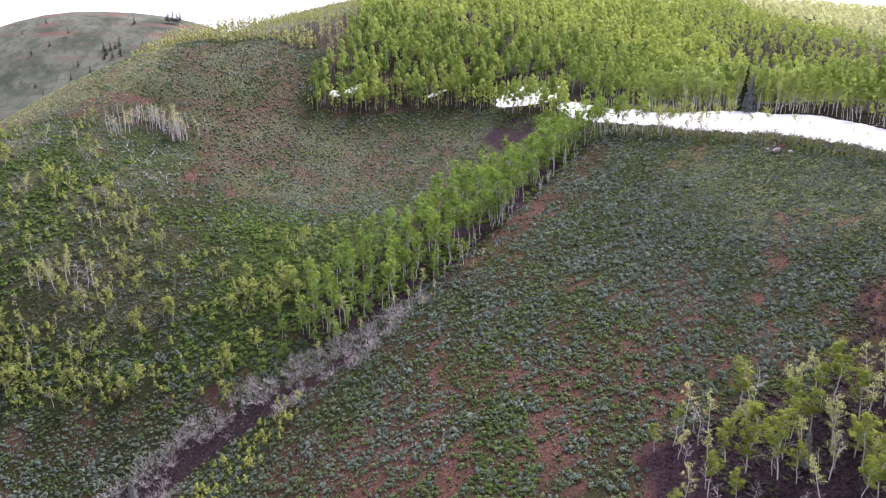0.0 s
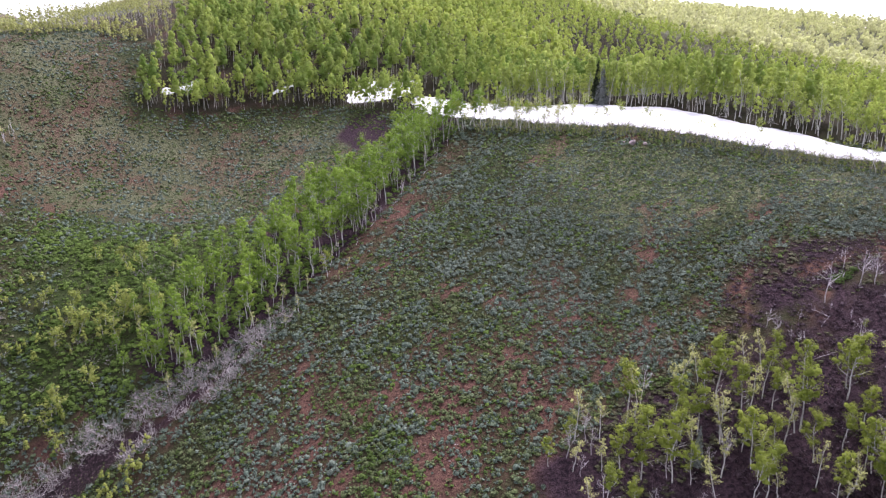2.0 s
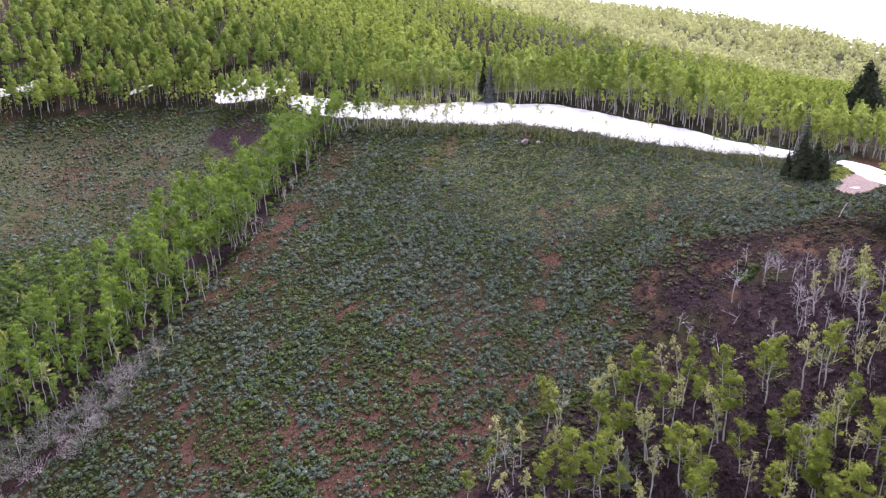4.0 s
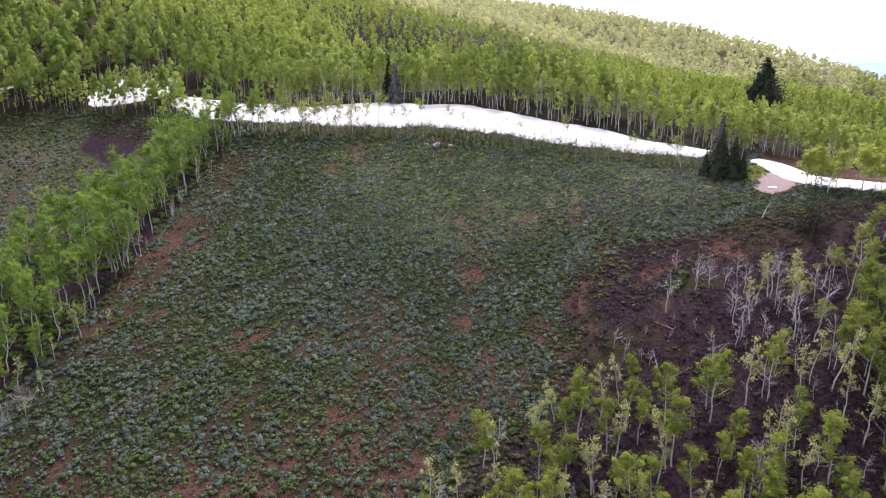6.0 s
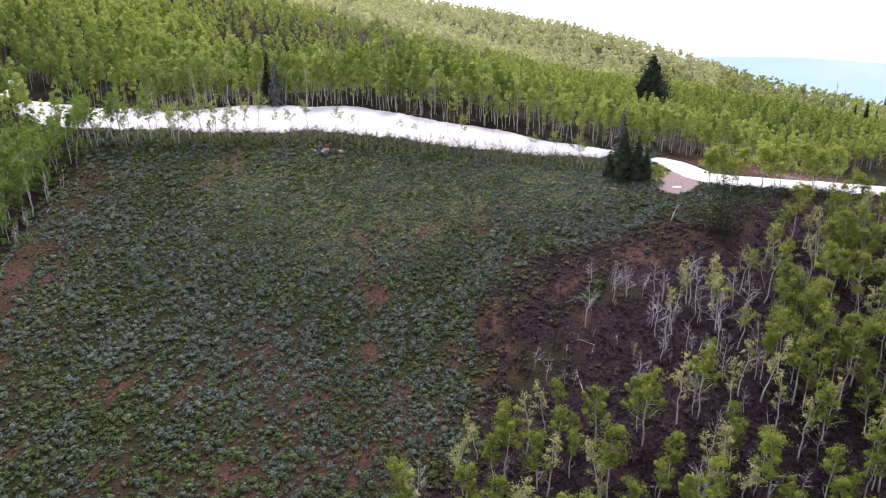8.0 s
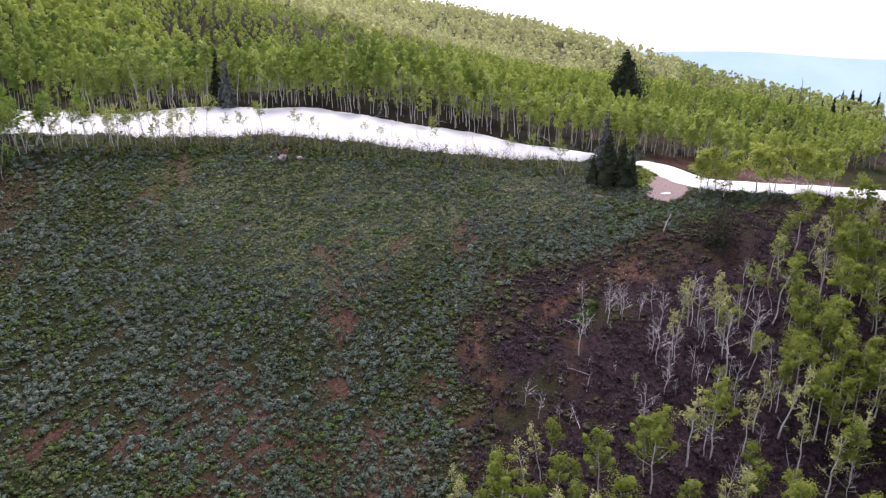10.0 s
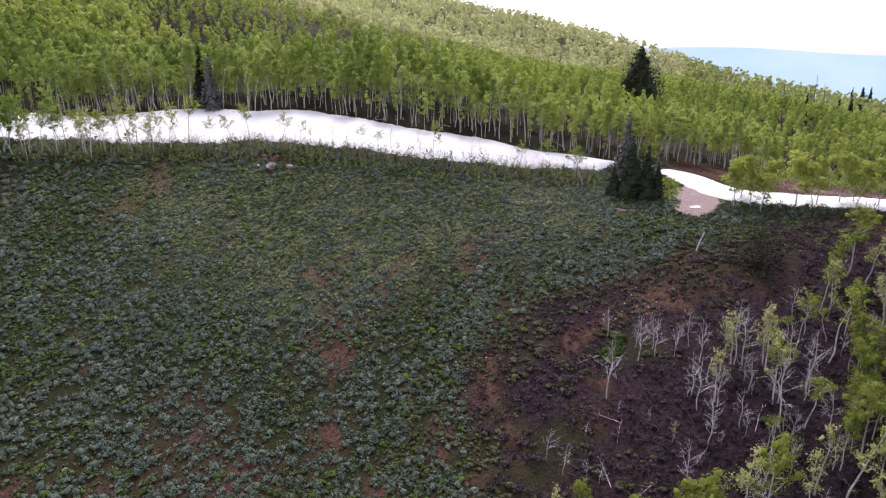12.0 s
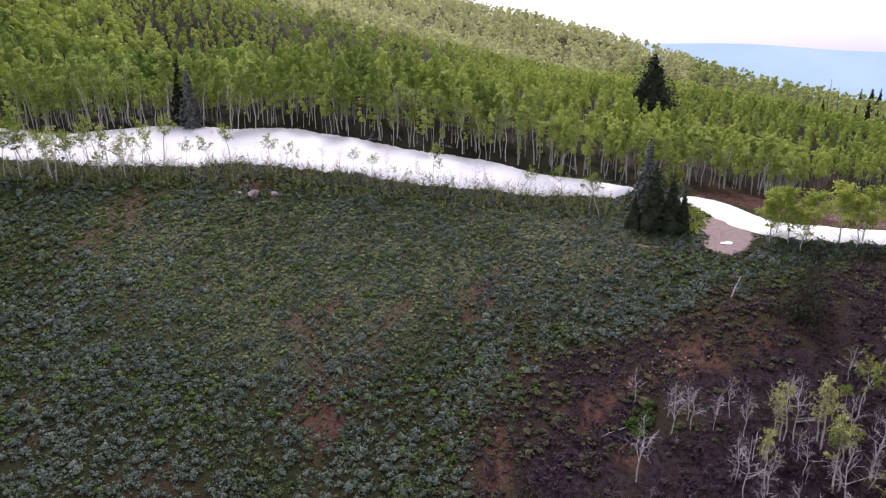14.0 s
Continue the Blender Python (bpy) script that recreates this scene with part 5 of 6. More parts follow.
for i in range(26):
    k = rng.uniform(0, 4.99)
    line = [(2, 137.3), (8, 142.5), (15, 150), (24, 161.6), (32, 170.6), (40, 182)]
    (ax, ay), (bx, by) = line[int(k)], line[int(k) + 1]
    x, y = ax + (bx - ax) * (k % 1) + rng.uniform(-1.6, 0.9), ay + (by - ay) * (k % 1) + rng.uniform(-0.4, 0.9)
    planted(pick(STEM if i % 3 else BARE), x, y, rng.uniform(2.4, 5.0), 5.0, "bare crooked white aspen stem at the foot of the gully row", "dead tree", "dead stems of the gully row", tilt=rng.uniform(0.05, 0.45))

# front of the tall forest
fx, fy = scattered(44, 135, 85, 215, 0.6, rng)
fx, fy = apart(fx, fy, 1.7)
ok = (inside(FOREST, fx, fy, 0.3) > 0.5) & (along([(px, py, 1) for px, py in FOREST[:32]], fx, fy)[0] < 5.0) & (snow_depth(fx, fy) < 0.04)
fx, fy = fx[ok], fy[ok]
order = rng.permutation(len(fx))[:260]
for x, y in zip(fx[order], fy[order]):
    tall = 10.4 if x < 80 else (8.6 if x < 100 else 7.6)
    planted(pick(TALL), x, y, tall * rng.uniform(0.62, 1.12), 9.0, "tall slim aspen with a bare white trunk at the forest edge", "aspen tree", "aspens of the forest edge")

for x, y, h in [(-42.0, 246.6, 7.5), (-31.5, 247.4, 8.2), (-29.0, 249.8, 7.0), (-32.0, 251.5, 8.5), (-26.5, 246.0, 7.4), (-35.5, 252.5, 7.8)]:
    planted(pick(GULLY), x, y, h, 8.0, "tall slim aspen with a bare white trunk at the forest edge", "aspen tree", "aspens of the forest edge")

for x, y, h in [(20.5, 234.0, 8.0), (23.0, 231.5, 8.6), (25.5, 229.5, 7.6), (28.0, 228.0, 8.8), (30.5, 227.0, 8.2), (33.0, 226.0, 7.4), (35.5, 226.5, 8.4), (37.5, 229.0, 7.8), (24.0, 234.5, 6.8), (29.5, 232.0, 7.0), (34.5, 233.0, 7.2), (26.8, 232.6, 6.4), (27.6, 236.4, 7.6), (31.4, 235.2, 6.6), (32.2, 229.4, 7.0), (22.0, 237.0, 7.4), (35.8, 230.6, 6.2), (30.0, 229.2, 5.8), (25.0, 238.8, 7.8)]:
    planted(pick(TALL), x, y, h, 9.0, "slim aspen with thin crown before the snow patch", "aspen tree", "aspens by the snow patch")

for x, y, h in [(-27.7, 134.2, 6.2), (-31.1, 141.1, 6.4), (-24.6, 127.4, 5.2), (-20.6, 127.5, 5.0), (-23.9, 133.1, 7.0), (-33.4, 148.8, 5.4), (-30.5, 149.4, 6.6), (-22.7, 136.5, 7.4), (-16.1, 127.6, 4.8), (-34.2, 137.9, 4.6), (-27.9, 142.0, 7.2), (-19.8, 132.8, 7.4), (-37.3, 147.3, 4.8), (-28.9, 146.8, 6.8), (-36.0, 142.5, 4.2)]:
    planted(pick(LIGHT if rng.uniform() < 0.25 else GULLY), x, y, h, 8.0, "young aspen at the lower end of the gully row", "aspen tree", "aspens of the gully row")

# thin young aspens before the snow
SNOW_EDGE = [(57.2, 163.6, 7.0), (62.8, 156.8, 7.0), (68.6, 148.2, 6.2), (72.2, 144.1, 4.8), (73.4, 142.8, 3.5), (75.0, 142.2, 2.6), (78.9, 134.9, 3.6), (80.3, 132.7, 3.2), (84.1, 128.0, 2.6), (85.4, 126.8, 4.8), (86.1, 125.3, 3.3), (92.2, 116.1, 3.7), (94.5, 112.0, 5.0), (94.8, 107.1, 5.4), (54.0, 166.4, 6.0), (49.0, 172.2, 8.0), (51.7, 167.6, 7.0), (60.0, 159.5, 5.0), (64.4, 153.3, 4.1), (66.7, 150.5, 4.5), (75.0, 139.2, 1.9), (77.4, 136.3, 2.4), (82.7, 129.3, 1.9), (82.0, 130.2, 2.4), (89.2, 120.7, 2.2), (95.6, 109.3, 3.6), (46.5, 178, 7.0), (44, 183, 7.5), (47.5, 186, 7.0), (56, 161, 4.0)]
for x, y, h in SNOW_EDGE:
    planted(pick(LIGHT if h < 3 else YOUNG), x, y, h, 7.0 if h < 3 else 6.0, "thin young aspen with few leaves before the snow", "aspen tree", "young aspens along the snow")

for x, y, h in [(46.0, 180.2, 9.5), (50.1, 175.6, 8.6), (53.7, 173.1, 5.2), (53.8, 167.7, 5.9), (44.6, 181.5, 9.0), (42.5, 184.5, 8.5)]:
    planted(pick(GULLY), x, y, h, 8.0, "leafy white-barked aspen at the tip of the snow", "aspen tree", "aspens at the tip of the snow")

for i in range(26):
    f = rng.uniform() ** 1.3
    x, y = 42 + 20 * f + rng.normal() * 1.0, 184 - 28 * f + rng.normal() * 1.2
    h = rng.uniform(2.2, 6.5) + 1.5 * (1 - f)
    planted(pick(LIGHT if rng.uniform() < 0.45 else YOUNG), x, y, h, 6.5, "thin young aspen with few leaves before the snow", "aspen tree", "young aspens along the snow")

for i in range(34):
    k = rng.uniform(0, 5.99)
    line = [(55, 167), (62, 158), (69.5, 149), (77, 138.5), (85, 127.5), (91, 119), (97, 111)]
    (ax, ay), (bx, by) = line[int(k)], line[int(k) + 1]
    x, y = ax + (bx - ax) * (k % 1) + rng.uniform(-0.3, 1.6), ay + (by - ay) * (k % 1) + rng.uniform(-0.3, 1.2)
    planted(pick(BARE), x, y, rng.uniform(1.4, 3.2), 5.0, "small bare grey sapling standing in the snow edge", "dead sapling", "bare saplings in the snow")

# round-headed trees by the turnout
for x, y, h in [(103.7, 87.9, 6.6), (105, 89.8, 5.6), (102.2, 89.4, 5.8), (105.2, 86.6, 6.2), (102.6, 86.2, 5.0), (107.4, 83.8, 6.8), (108.9, 81.9, 6.6), (106.8, 82.0, 6.0), (111.2, 80.1, 6.8), (110.6, 77.8, 6.2), (114, 76.5, 6.4), (112.8, 79.0, 6.0)]:
    planted(pick(BUSHY), x, y, 0.95 * h, 6.0, "leafy young aspen beside the dirt turnout", "aspen tree", "aspens by the turnout")

# ---- conifers ----
SPRUCE = [spruce_model("spruce", 200 + i, 8.0, NEEDLES, wide=0.25, low=0.02, tiers=28, sparse=3.0, taper=0.95, needle=0.5, full=0.75) for i in range(3)]
BIG_SPRUCE = spruce_model("big_spruce", 210, 14.0, NEEDLES, wide=0.64, low=0.08, tiers=20, sparse=5.5, taper=0.82, needle=0.7, full=0.5)
FAR_SPRUCE = spruce_model("far_spruce", 215, 10.0, NEEDLES, wide=0.2, tiers=12, sparse=0.6)
MODELS.append(FAR_SPRUCE)
THIN_SPRUCE = spruce_model("thin_spruce", 211, 10.0, NEEDLES, wide=0.17, tiers=26, sparse=1.5, full=0.7)
GREY_SPRUCE = spruce_model("grey_spruce", 212, 6.0, BLUE_NEEDLES, wide=0.19, sparse=1.2, full=0.5)
DARK_FIR = spruce_model("dark_fir", 213, 8.0, NEEDLES, wide=0.42, low=0.03, tiers=22, sparse=0.7, needle=0.7)
SNAG = tree_model("snag", 214, 12.0, PALE_LEAF, GREY_TWIG, low=0.2, reach=0.07, boughs=26, twigs=1, leaves=0, thick=0.016, lean=0.01, stout=1.3)
MODELS += [DARK_FIR, SNAG]
MODELS += SPRUCE + [BIG_SPRUCE, THIN_SPRUCE, GREY_SPRUCE]
for x, y, h in [(97.0, 101.2, 8.3), (98.1, 99.5, 7.2), (98.8, 98.3, 5.0), (95.7, 102.9, 4.4), (96.0, 101.4, 3.0)]:
    planted(pick(SPRUCE), x, y, h, 8.0, "dark green spruce in a tight clump by the turnout", "spruce tree", "spruces by the turnout")
planted(BIG_SPRUCE, 154, 134.5, 14.6, 14.0, "large dark spruce standing above the aspens", "spruce tree")
planted(THIN_SPRUCE, 71.4, 168.3, 10.0, 10.0, "narrow dark spruce at the forest edge", "spruce tree")
planted(GREY_SPRUCE, 71.0, 164.5, 9.5, 6.0, "grey dying spruce at the forest edge", "spruce tree")
planted(GREEN[0], 103.2, 104.4, 8.6, 8.0, "slender pale-leaved aspen behind the dark spruces", "aspen tree")
planted(GREEN[3], 104.4, 102.8, 7.4, 8.0, "young yellow-green aspen behind the dark spruces", "aspen tree")
planted(GREY_SPRUCE, 100.4, 104.2, 9.6, 6.0, "grey dying spruce behind the dark clump", "spruce tree")
planted(GREY_SPRUCE, -60.8, 118.0, 8.0, 6.0, "small blue-grey spruce at the foot of the track", "spruce tree")
planted(GREY_SPRUCE, 43.5, 73.5, 5.0, 6.0, "small blue-grey spruce among the grove", "spruce tree")
planted(DARK_FIR, 91.6, 81.6, 8.2, 8.0, "dark thin-needled fir on the shaded slope", "fir tree")
for x, y, h in [(-440, 813, 10), (-435, 766, 11), (-420, 776, 11), (-360, 771, 17), (-355, 765, 18), (-354, 773, 16), (-354, 757, 15), (-345, 756, 16), (-348, 782, 17), (-350, 776, 14), (-337, 758, 17), (-341, 765, 14), (-380, 752, 12), (-378, 730, 13), (-322, 780, 14), (-346, 822, 14), (-317, 847, 24), (-314, 853, 28), (-309, 853, 30), (-310, 866, 26), (-320, 850, 18), (-402, 718, 11), (-416, 730, 11), (-360, 735, 12), (-458, 795, 9), (-407, 793, 10)]:
    planted(FAR_SPRUCE, x, y, 0.7 * h, 10.0, "small dark conifer on the far terraced hill", "spruce tree", "conifers of the far hill")
for x, y, h in [(247.9, 131.2, 9.2), (253.3, 130.7, 7.5), (264.8, 127.0, 10.5), (265.6, 123.8, 12.0), (271.1, 122.4, 10.5), (430.5, 165.1, 11), (438.9, 172.6, 10), (431.3, 161.8, 12), (440, 155, 12), (436, 167, 11)]:
    planted(THIN_SPRUCE, x, y, h, 10.0, "dark conifer rising above the far aspens", "spruce tree", "conifers beyond the plateau")
for x, y, h in [(269.6, 145.6, 14), (281.9, 139.9, 19.0), (287.6, 138.3, 17.0)]:
    planted(SNAG, x, y, h, 12.0, "tall grey dead conifer snag above the aspens", "dead tree", "dead snags beyond the plateau")


def twig_brush(name, x, y, size, count, mat, label, gen, lean=(0.0, 0.0), width=0.035):
    """Leafless brush: slender rods fanning from each root."""
    n = len(x)
    base = np.column_stack([x, y, land(x, y) - 0.03])[:, None, :] + gen.normal(size=(n, count, 3)) * np.array([0.15, 0.15, 0.0]) * size[:, None, None]
    way = unit(gen.normal(size=(n, count, 3)) * np.array([0.75, 0.75, 0.3]) + np.array([lean[0], lean[1], 0.75]))
    tip = base + way * (size[:, None] * gen.uniform(0.5, 1.15, (n, count)))[..., None]
    side = unit(np.cross(way, gen.normal(size=way.shape))) * width * size[:, None, None] ** 0.5
    bend = base * 0.5 + tip * 0.5 + gen.normal(size=tip.shape) * 0.08 * size[:, None, None]
    tri = np.concatenate([np.stack([base - side, base + side, bend], 2).reshape(-1, 3), np.stack([bend - side * 0.7, bend + side * 0.7, tip], 2).reshape(-1, 3)])
    return stuff(name, tri, np.full(len(tri), 0.5), mat, label, "brush")


gx, gy = scattered(33, 118, 30, 98, 1.3, rng)
shade = inside(DARK, gx, gy, 6)
ok = (shade + 0.6 * (waves(gx, gy, 4, 95) - 0.5) > 0.45) & (waves(gx, gy, 5, 96) > 0.35)
gx, gy = apart(gx[ok], gy[ok], 0.8)
brush_r = rng.uniform(0.5, 1.25, len(gx))
twig_brush("brown_brush", gx, gy, brush_r * 1.1, 13, BROWN_TWIG, "leafless purple-brown brush on dark soil", rng, width=0.035)
shrubs("budding_brown_brush", gx, gy, brush_r * 0.85, 0.42, 20, 0.24, BUD_LEAF, "dull purple-brown brush coming into bud", "brush", rng, 0.35, 0.3, dense=0.42)
gx, gy = scattered(-80, 0, 100, 145, 1.1, rng)
d, w = along(TRACK, gx, gy)
above = gy > np.interp(gx, [p[0] for p in TRACK], [p[1] for p in TRACK])
ok = (d > w * 0.3) & (d < w * 0.5 + np.where(above, 3.2, 0.6) + 4.0 * waves(gx, gy, 6, 97)) & (inside(ROW, gx, gy, 1) < 0.6) & (waves(gx, gy, 4, 99) > np.where(above, 0.3, 0.5))
gx, gy = apart(gx[ok], gy[ok], 0.95)
twig_brush("grey_brush", gx, gy, rng.uniform(1.4, 3.0, len(gx)), 24, PALE_TWIG, "pale grey leafless brush leaning along the dirt track", rng, (0.1, -0.1), 0.03)

# ---- left side: saplings, dead stems, bare brush ----
def thicket_share(x, y):
    """How thickly saplings stand on the slope across the gully."""
    belt = (1 - 0.5 * step(-66, -52, x)) * inside(BELT, x, y, 4.0) * step(0.36, 0.5, waves(x, y, 9, 91))
    side = 0.22 * inside([(-62, 152), (-60, 168), (-40, 172), (-24, 164), (-28, 140), (-44, 146)], x, y, 5.0) * step(0.4, 0.55, waves(x, y, 7, 94))
    upper = 0.16 * inside([(-150, 160), (-150, 208), (-105, 212), (-84, 196), (-92, 180), (-94, 160)], x, y, 5.0) * step(0.42, 0.55, waves(x, y, 10, 90))
    hollow = 0.22 * inside(BROWN_HOLLOW, x, y, 4.0)
    return np.maximum.reduce([belt, side, upper, hollow])


tx, ty = scattered(-150, -24, 122, 215, 0.3, rng)
tx, ty = apart(tx, ty, 2.0)
share = thicket_share(tx, ty)
for x, y, k in zip(tx, ty, share):
    if k * 1.05 > rng.uniform():
        pale = x < -70 and rng.uniform() < 0.5
        planted(pick(LIGHT if pale else SAPLING), x, y, rng.uniform(3.0, 5.4), 7.0 if pale else 3.0, "thin pale-leaved young aspen with white stem" if pale else "small leaning aspen sapling in yellow-green leaf", "aspen sapling", "saplings of the thicket")
gx, gy = scattered(-150, -24, 108, 215, 0.5, rng)
ok = thicket_share(gx, gy) * 0.85 > rng.uniform(0, 1, len(gx))
ok = ok | ((along([(-48, 113, 1), (-36, 115, 1), (-31, 119, 1)], gx, gy)[0] < 4.5) & (gy > 109) & (rng.uniform(0, 1, len(gx)) < 0.75))
gx, gy = apart(gx[ok], gy[ok], 1.3)
joined_woods("sapling_thicket", gx, gy, rng.uniform(1.2, 2.7, len(gx)), 0.08, 5, 12, 0.3, [SAPLING_LEAF, ASPEN_BARK], "thicket of knee-deep to head-high aspen saplings", "thicket", rng, plump=2.9, dense=0.55)
gx, gy = scattered(-150, -24, 122, 215, 0.3, rng)
ok = (inside(THICKET, gx, gy, 1) > 0.5) & (waves(gx, gy, 8, 98) + 0.16 * inside(BROWN_HOLLOW, gx, gy, 6) > 0.56)
gx, gy = apart(gx[ok], gy[ok], 1.1)
twig_brush("dead_brush", gx, gy, rng.uniform(1.0, 2.6, len(gx)), 9, PALE_TWIG, "pale dead stems standing in the thicket", rng, (0.3, -0.2), 0.03)
gx, gy = scattered(-105, -50, 144, 188, 0.9, rng)
ok = inside(BROWN_HOLLOW, gx, gy, 4) * (0.3 + waves(gx, gy, 6, 88)) > rng.uniform(0.2, 0.9, len(gx))
gx, gy = apart(gx[ok], gy[ok], 0.9)
shrubs("hollow_brush", gx, gy, rng.uniform(0.4, 0.9, len(gx)), 0.6, 6, 0.35, OLIVE_LEAF, "dull brown-grey brush of the dry hollow", "brush", rng)
gx, gy = scattered(-150, 46, 122, 215, 0.9, rng)
ok = ((inside(THICKET, gx, gy, 10) > rng.uniform(0.1, 0.9, len(gx))) & (waves(gx, gy, 9, 92) + 0.1 * inside(BELT, gx, gy, 4) + 0.12 * (gx > -62) > 0.44) & (inside(BROWN_HOLLOW, gx, gy, 6) < rng.uniform(0.1, 0.8, len(gx)))) | ((inside(ROW, gx, gy, 3) > rng.uniform(0.3, 1.0, len(gx))) & (waves(gx, gy, 6, 93) > 0.45))
gx, gy = apart(gx[ok], gy[ok], 0.9)
gx, gy, bulk = clustered(gx, gy, rng.uniform(0.45, 1.2, len(gx)), (1, 2), 0.9, rng)
shrubs("thicket_brush", gx, gy, bulk, 0.85, 10, 0.38, SHRUB_LEAF, "dense green brush filling the hollow", "brush", rng, 0.4, 0.6, 1.2)

STEMS = [(-98.5, 208.4, 7.3), (-96.4, 208.2, 7.3), (-94.9, 210.0, 8.4), (-94.1, 213.9, 7.1), (-92.9, 214.4, 7.6), (-90.0, 214.4, 7.8), (-89.2, 215.3, 7.9), (-88.3, 217.4, 7.3), (-86.8, 215.7, 8.0), (-85.3, 215.7, 7.7), (-83.7, 215.1, 8.6), (-82.3, 212.8, 9.0), (-81.4, 213.1, 9.0), (-80.1, 213.6, 9.5), (-81.8, 217.6, 8.4), (-76.0, 219.5, 6.4)]
for x, y, h in [(-96.2, 154.5, 5.6), (-94.4, 154.2, 6.0), (-91.7, 155.5, 6.6), (-90.4, 154.2, 6.2), (-88.5, 156.4, 6.8), (-87.2, 157.8, 6.4), (-84.3, 156.6, 6.6), (-83.0, 157.2, 5.8), (-83.3, 152.0, 5.6), (-81.8, 151.5, 5.0), (-98.1, 150.7, 4.2), (-86.0, 155.0, 6.0), (-93.0, 157.2, 5.4), (-89.0, 158.4, 5.6), (-79.0, 173.5, 4.6), (-80.5, 172.0, 4.0), (-73.5, 183.0, 3.6)]:
    planted(pick(LIGHT if rng.uniform() < 0.45 else BARE), x, y, h, 6.0, "small white-topped dying aspen in the brown hollow", "dead tree", "dead aspens of the hollow")
for x, y, h in STEMS:
    for i in range(5):
        planted(pick(STEM if rng.uniform() < 0.92 else LIGHT), x + (i > 0) * rng.normal() * 1.3, y + (i > 0) * (1.5 + rng.normal() * 1.6), h * rng.uniform(0.6, 1.0), 6.0, "bare white dying aspen stem on the far slope", "dead tree", "dead aspens of the far slope")

# bare and budding brush along the snow
gx, gy = scattered(40, 104, 100, 190, 2.0, rng)
d = along([(47, 180, 1), (55, 165, 1), (62, 156, 1), (69.5, 147, 1), (77, 136, 1), (85, 125, 1), (91, 117, 1), (97, 109, 1)], gx, gy)[0]
ok = d < 2.1
gx, gy = apart(gx[ok], gy[ok], 0.85)
twig_brush("budding_brush", gx, gy, rng.uniform(0.8, 2.0, len(gx)), 12, GREY_TWIG, "thin budding brush along the foot of the snow", rng, width=0.04)
joined_woods("rim_saplings", gx, gy, rng.uniform(0.9, 2.1, len(gx)), 0.1, 4, 14, 0.32, [RIM_LEAF, ASPEN_BARK], "knee-high leafy suckers along the foot of the snow", "brush", rng, plump=1.6, dense=0.32)

joined_woods("rim_brush", gx - 1.2, gy - 1.6, rng.uniform(0.9, 1.7, len(gx)), 0.05, 4, 9, 0.4, [RIM_LEAF, ASPEN_BARK], "low olive-yellow brush below the foot of the snow", "brush", rng, plump=1.9, dense=0.5)


def log_model(name, seed, length, radius):
    gen = np.random.default_rng(seed)
    t = np.linspace(0, 1, 7)
    line = np.column_stack([t * length, np.cumsum(gen.normal(size=7)) * 0.06, radius * 0.6 + 0.12 * np.sin(np.pi * t)])
    p, r = [line], [radius * (1 - 0.6 * t)]
    for i in range(7):
        a = line[1 + int(gen.integers(0, 5))]
        w = np.array([gen.uniform(0.1, 0.7), gen.normal() * 0.6, abs(gen.normal()) * 0.5 + 0.2]) * gen.uniform(0.5, 1.1)
        p.append(np.array([a, a + w * 0.5, a + w + gen.normal(size=3) * 0.05]))
        r.append(np.array([0.4, 0.3, 0.1]) * radius)
    v, q = tubes(p[:1], r[:1], 8)
    v2, q2 = tubes(p[1:], r[1:], 4)
    wood, faces = welded(v, q, v2, q2, 4, [len(k) for k in p[1:]])
    root = new(name, mesh_of(name, wood, faces, [DEAD_WOOD], smooth=True))
    return root


LOGS = [log_model("fallen_log", 300 + i, 4.5, 0.065) for i in range(3)]
BRANCHES = [log_model("fallen_branch", 310 + i, 4.5, 0.05) for i in range(3)]
MODELS += LOGS + BRANCHES


def laid(models, x, y, turn, size, label, group):
    ux, uy = math.cos(turn), math.sin(turn)
    z0, z1 = float(land(x, y)), float(land(x + 4.5 * size * ux, y + 4.5 * size * uy))
    m = Matrix.LocRotScale((x, y, z0 + 0.02), Euler((0, -math.atan2(z1 - z0, 4.5 * size), turn)), (size, size, size))
    return tagged(copy_thing(pick(models), m), label, "log", group)


for i in range(22):
    laid(LOGS, -99 + 24 * rng.uniform(), 187 + 24 * rng.uniform(), rng.uniform(0, 6.28), rng.uniform(0.6, 1.15), "bleached fallen aspen trunk on green grass", "logs of the far slope")
for x, y, a in [(65.5, 81.8, 0.4), (67.2, 82.6, 1.9), (64.5, 77.5, 2.9), (73.5, 73.0, 0.2), (70.5, 63.0, 0.6), (72.0, 88.0, 2.6), (62.0, 80.0, 1.0), (78.0, 79.5, 3.4), (5.0, 100.0, 1.3), (-8.0, 128.0, 0.3), (-15.0, 128.5, 0.8), (14.0, 149.0, 0.9), (19.5, 155.5, 0.6), (24.5, 161.5, 2.2), (10.5, 144.2, 1.1), (28.5, 166.0, 0.8)]:
    laid(BRANCHES, x, y, a, rng.uniform(0.5, 0.85), "grey fallen branch with broken twigs", "branches on the near slope")


for x, y, a in [(86.5, 141.2, 0.3), (87.8, 139.6, 2.4), (89.6, 137.6, 1.2), (85.2, 142.5, 2.9), (88.6, 138.4, 0.9), (100.8, 119.2, 0.5), (102.0, 117.6, 2.2), (103.2, 116.4, 1.3), (79.6, 149.4, 0.6), (93.4, 131.0, 2.0)]:
    laid(BRANCHES, x, y, a, rng.uniform(0.4, 0.7), "grey fallen branch with broken twigs by the snow", "branches along the snow")
for x, y, a in [(101.9, 91.2, 5.9), (102.6, 91.0, 0.2)]:
    laid(BRANCHES, x, y, a, 0.36, "short dark-grey log lying on the turnout", "logs by the turnout")


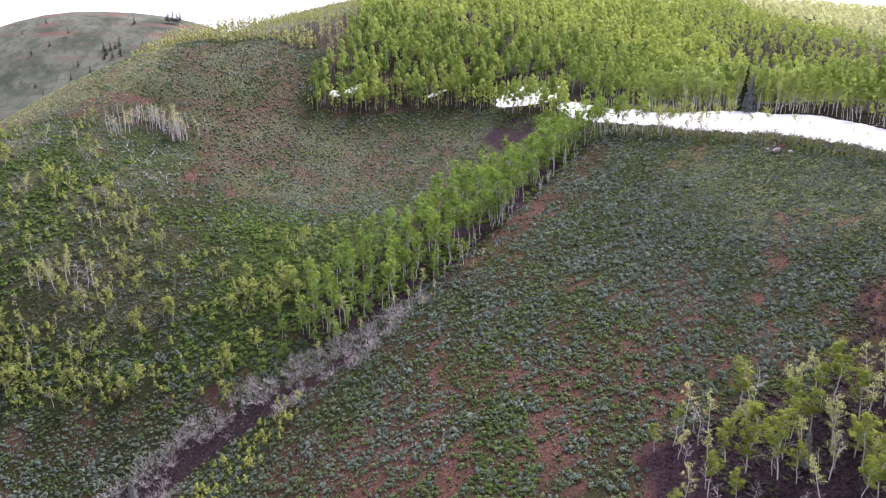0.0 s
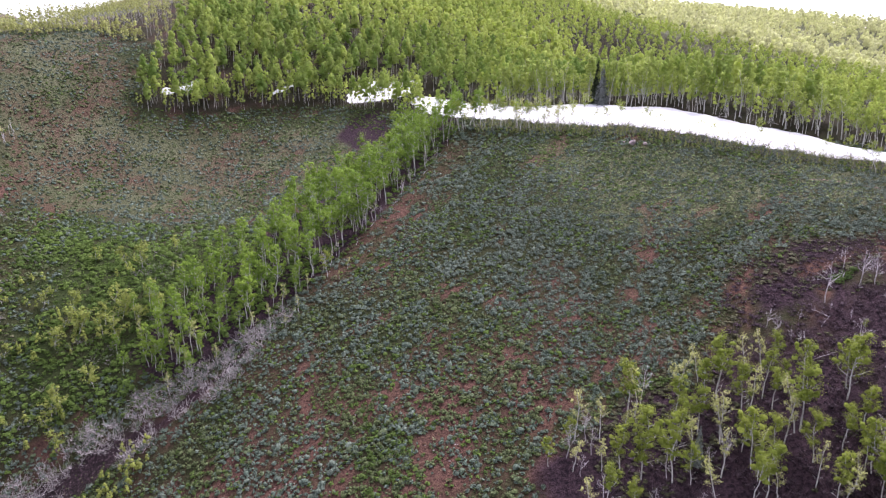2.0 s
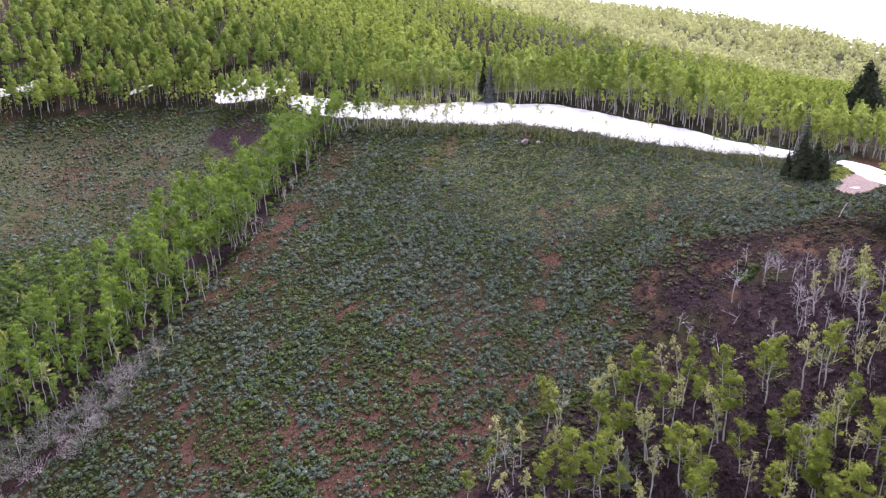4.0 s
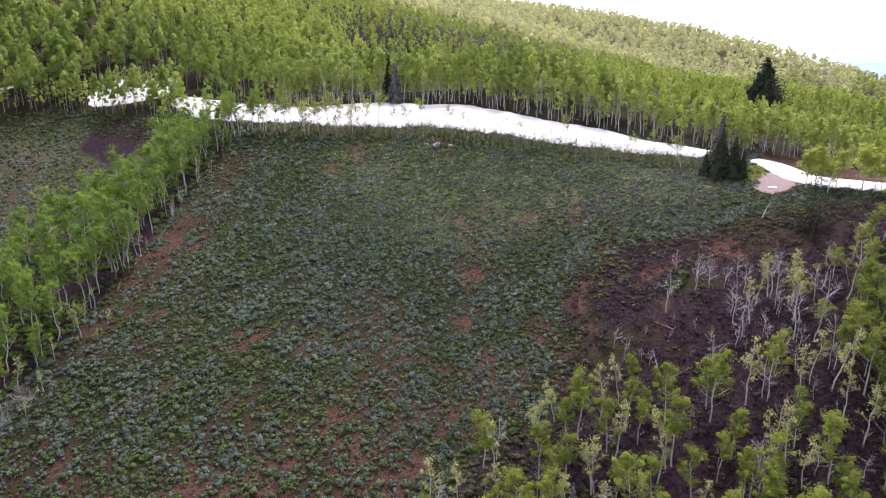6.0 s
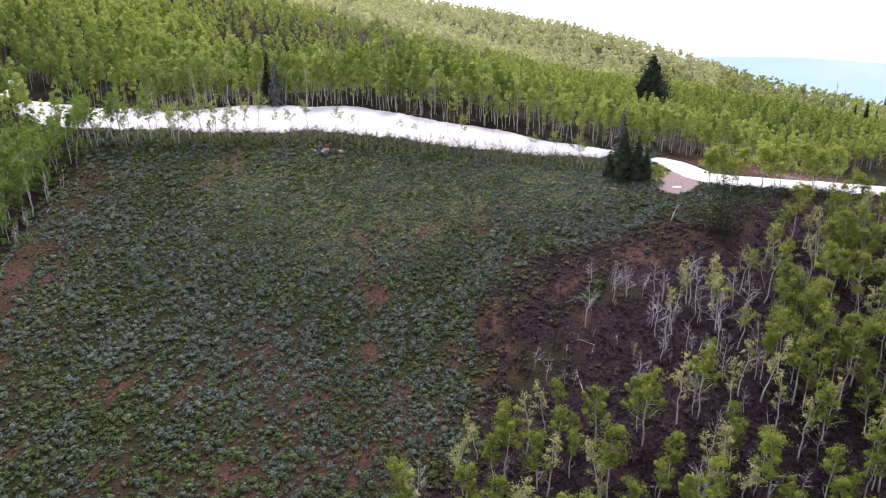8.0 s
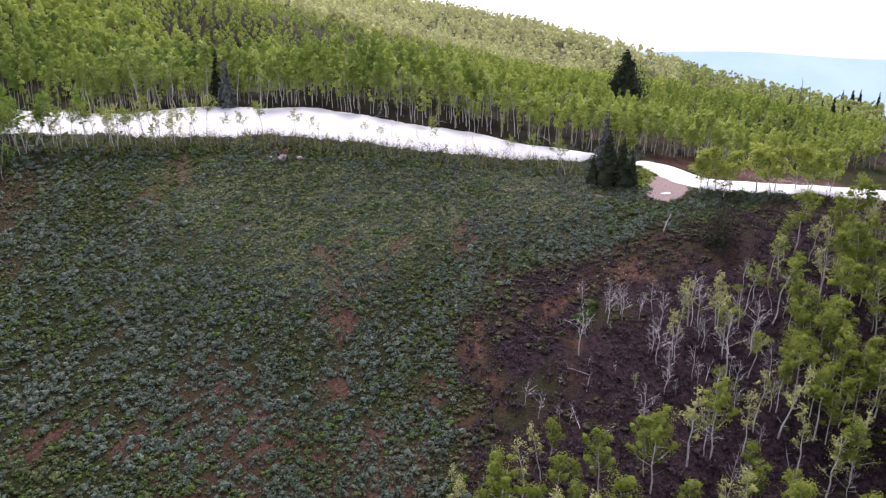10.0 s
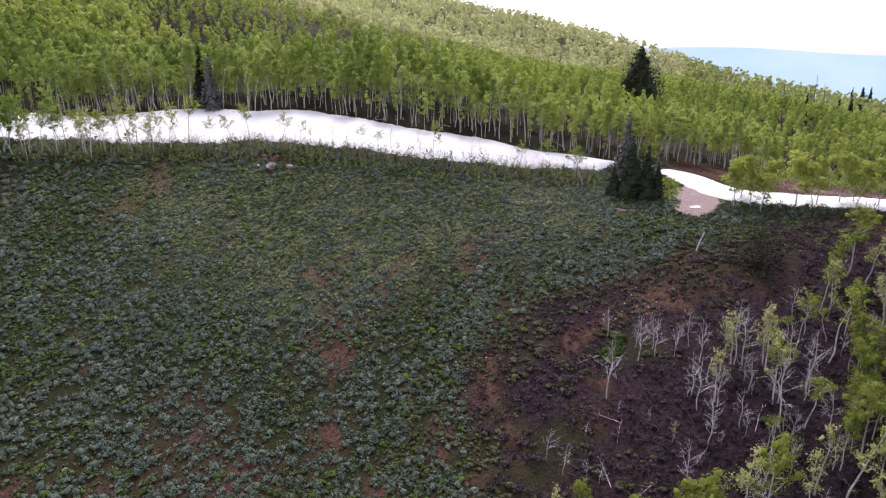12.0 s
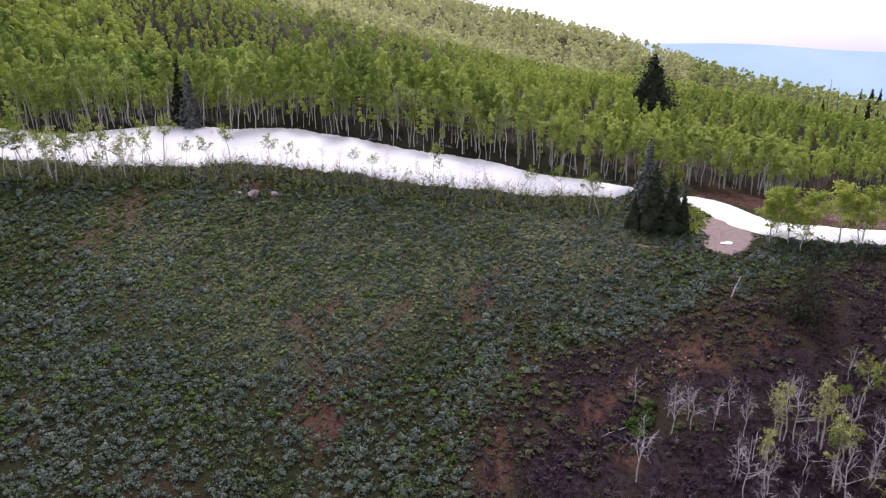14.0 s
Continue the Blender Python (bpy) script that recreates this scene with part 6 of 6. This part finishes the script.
def stone_mesh(name, seed, facets=9, deep=0.6):
    bm = bmesh.new()
    bmesh.ops.create_icosphere(bm, subdivisions=2, radius=1.0)
    gen = np.random.default_rng(seed)
    cuts = unit(gen.normal(size=(facets, 3)))
    reach = gen.uniform(deep, 0.95, facets)
    for v in bm.verts:
        for c, k in zip(cuts, reach):
            over = v.co.dot(Vector(c)) - k
            if over > 0:
                v.co -= Vector(c) * over
        v.co.z *= 0.75
    me = bpy.data.meshes.new(name)
    bm.to_mesh(me)
    bm.free()
    me.materials.append(STONE)
    return me


STONES = [stone_mesh("stone", 400 + i) for i in range(4)]


def stone(name, x, y, size, label, group=""):
    ob = new(name, STONES[int(rng.integers(0, 4))])
    ob.matrix_world = Matrix.LocRotScale((x, y, float(land(x, y)) + 0.12 * size), Euler((0, 0, rng.uniform(0, 6.28))), (size, size * rng.uniform(0.7, 1.0), size * rng.uniform(0.7, 1.0)))
    return tagged(ob, label, "stone", group)


boulder = stone("boulder", 67.5, 141.2, 1.25, "large flat pale pinkish boulder on the brow of the knoll")
boulder.scale = (1.4, 1.1, 1.25)
boulder.data = stone_mesh("outcrop", 431, 22, 0.42)
boulder.data.materials[0] = OUTCROP
stone("boulder", 69.4, 139.4, 0.55, "small pale boulder half sunk beside a larger one")
stone("boulder", 66.4, 142.9, 0.4, "low pale boulder on bare earth")
for cx, cy, many, wide in [(82.5, 118.5, 10, 1.2), (63.0, 97.5, 30, 2.6), (80.0, 88.3, 52, 2.6), (76.3, 92.9, 14, 1.8), (68.5, 142.5, 8, 2.0), (52, 149, 12, 4.0), (97, 76, 14, 3.0), (16, 90, 8, 2.5), (-5, 98, 8, 2.0)]:
    for i in range(many):
        stone("stone", cx + wide * rng.normal() * 0.6, cy + wide * rng.normal() * 0.6, rng.uniform(0.05, 0.15), "small pale stone lying on bare soil", "scattered stones")

# leaning grey pole on the slope
pole_v, pole_q = tubes([[(0, 0, -0.3), (0.34, -0.16, 1.0), (0.85, -0.4, 2.2)]], [[0.085, 0.075, 0.05]], 8)
pole = new("pole", mesh_of("pole", pole_v, pole_q, [DEAD_WOOD], smooth=True))
pole.location = (90.4, 88.2, float(land(90.4, 88.2)))
tagged(pole, "leaning bleached wooden pole standing in the brush", "pole")

# the patterns from which the trees were copied are not part of the place
for ob in MODELS:
    for piece in (*ob.children_recursive, ob):
        bpy.data.objects.remove(piece)
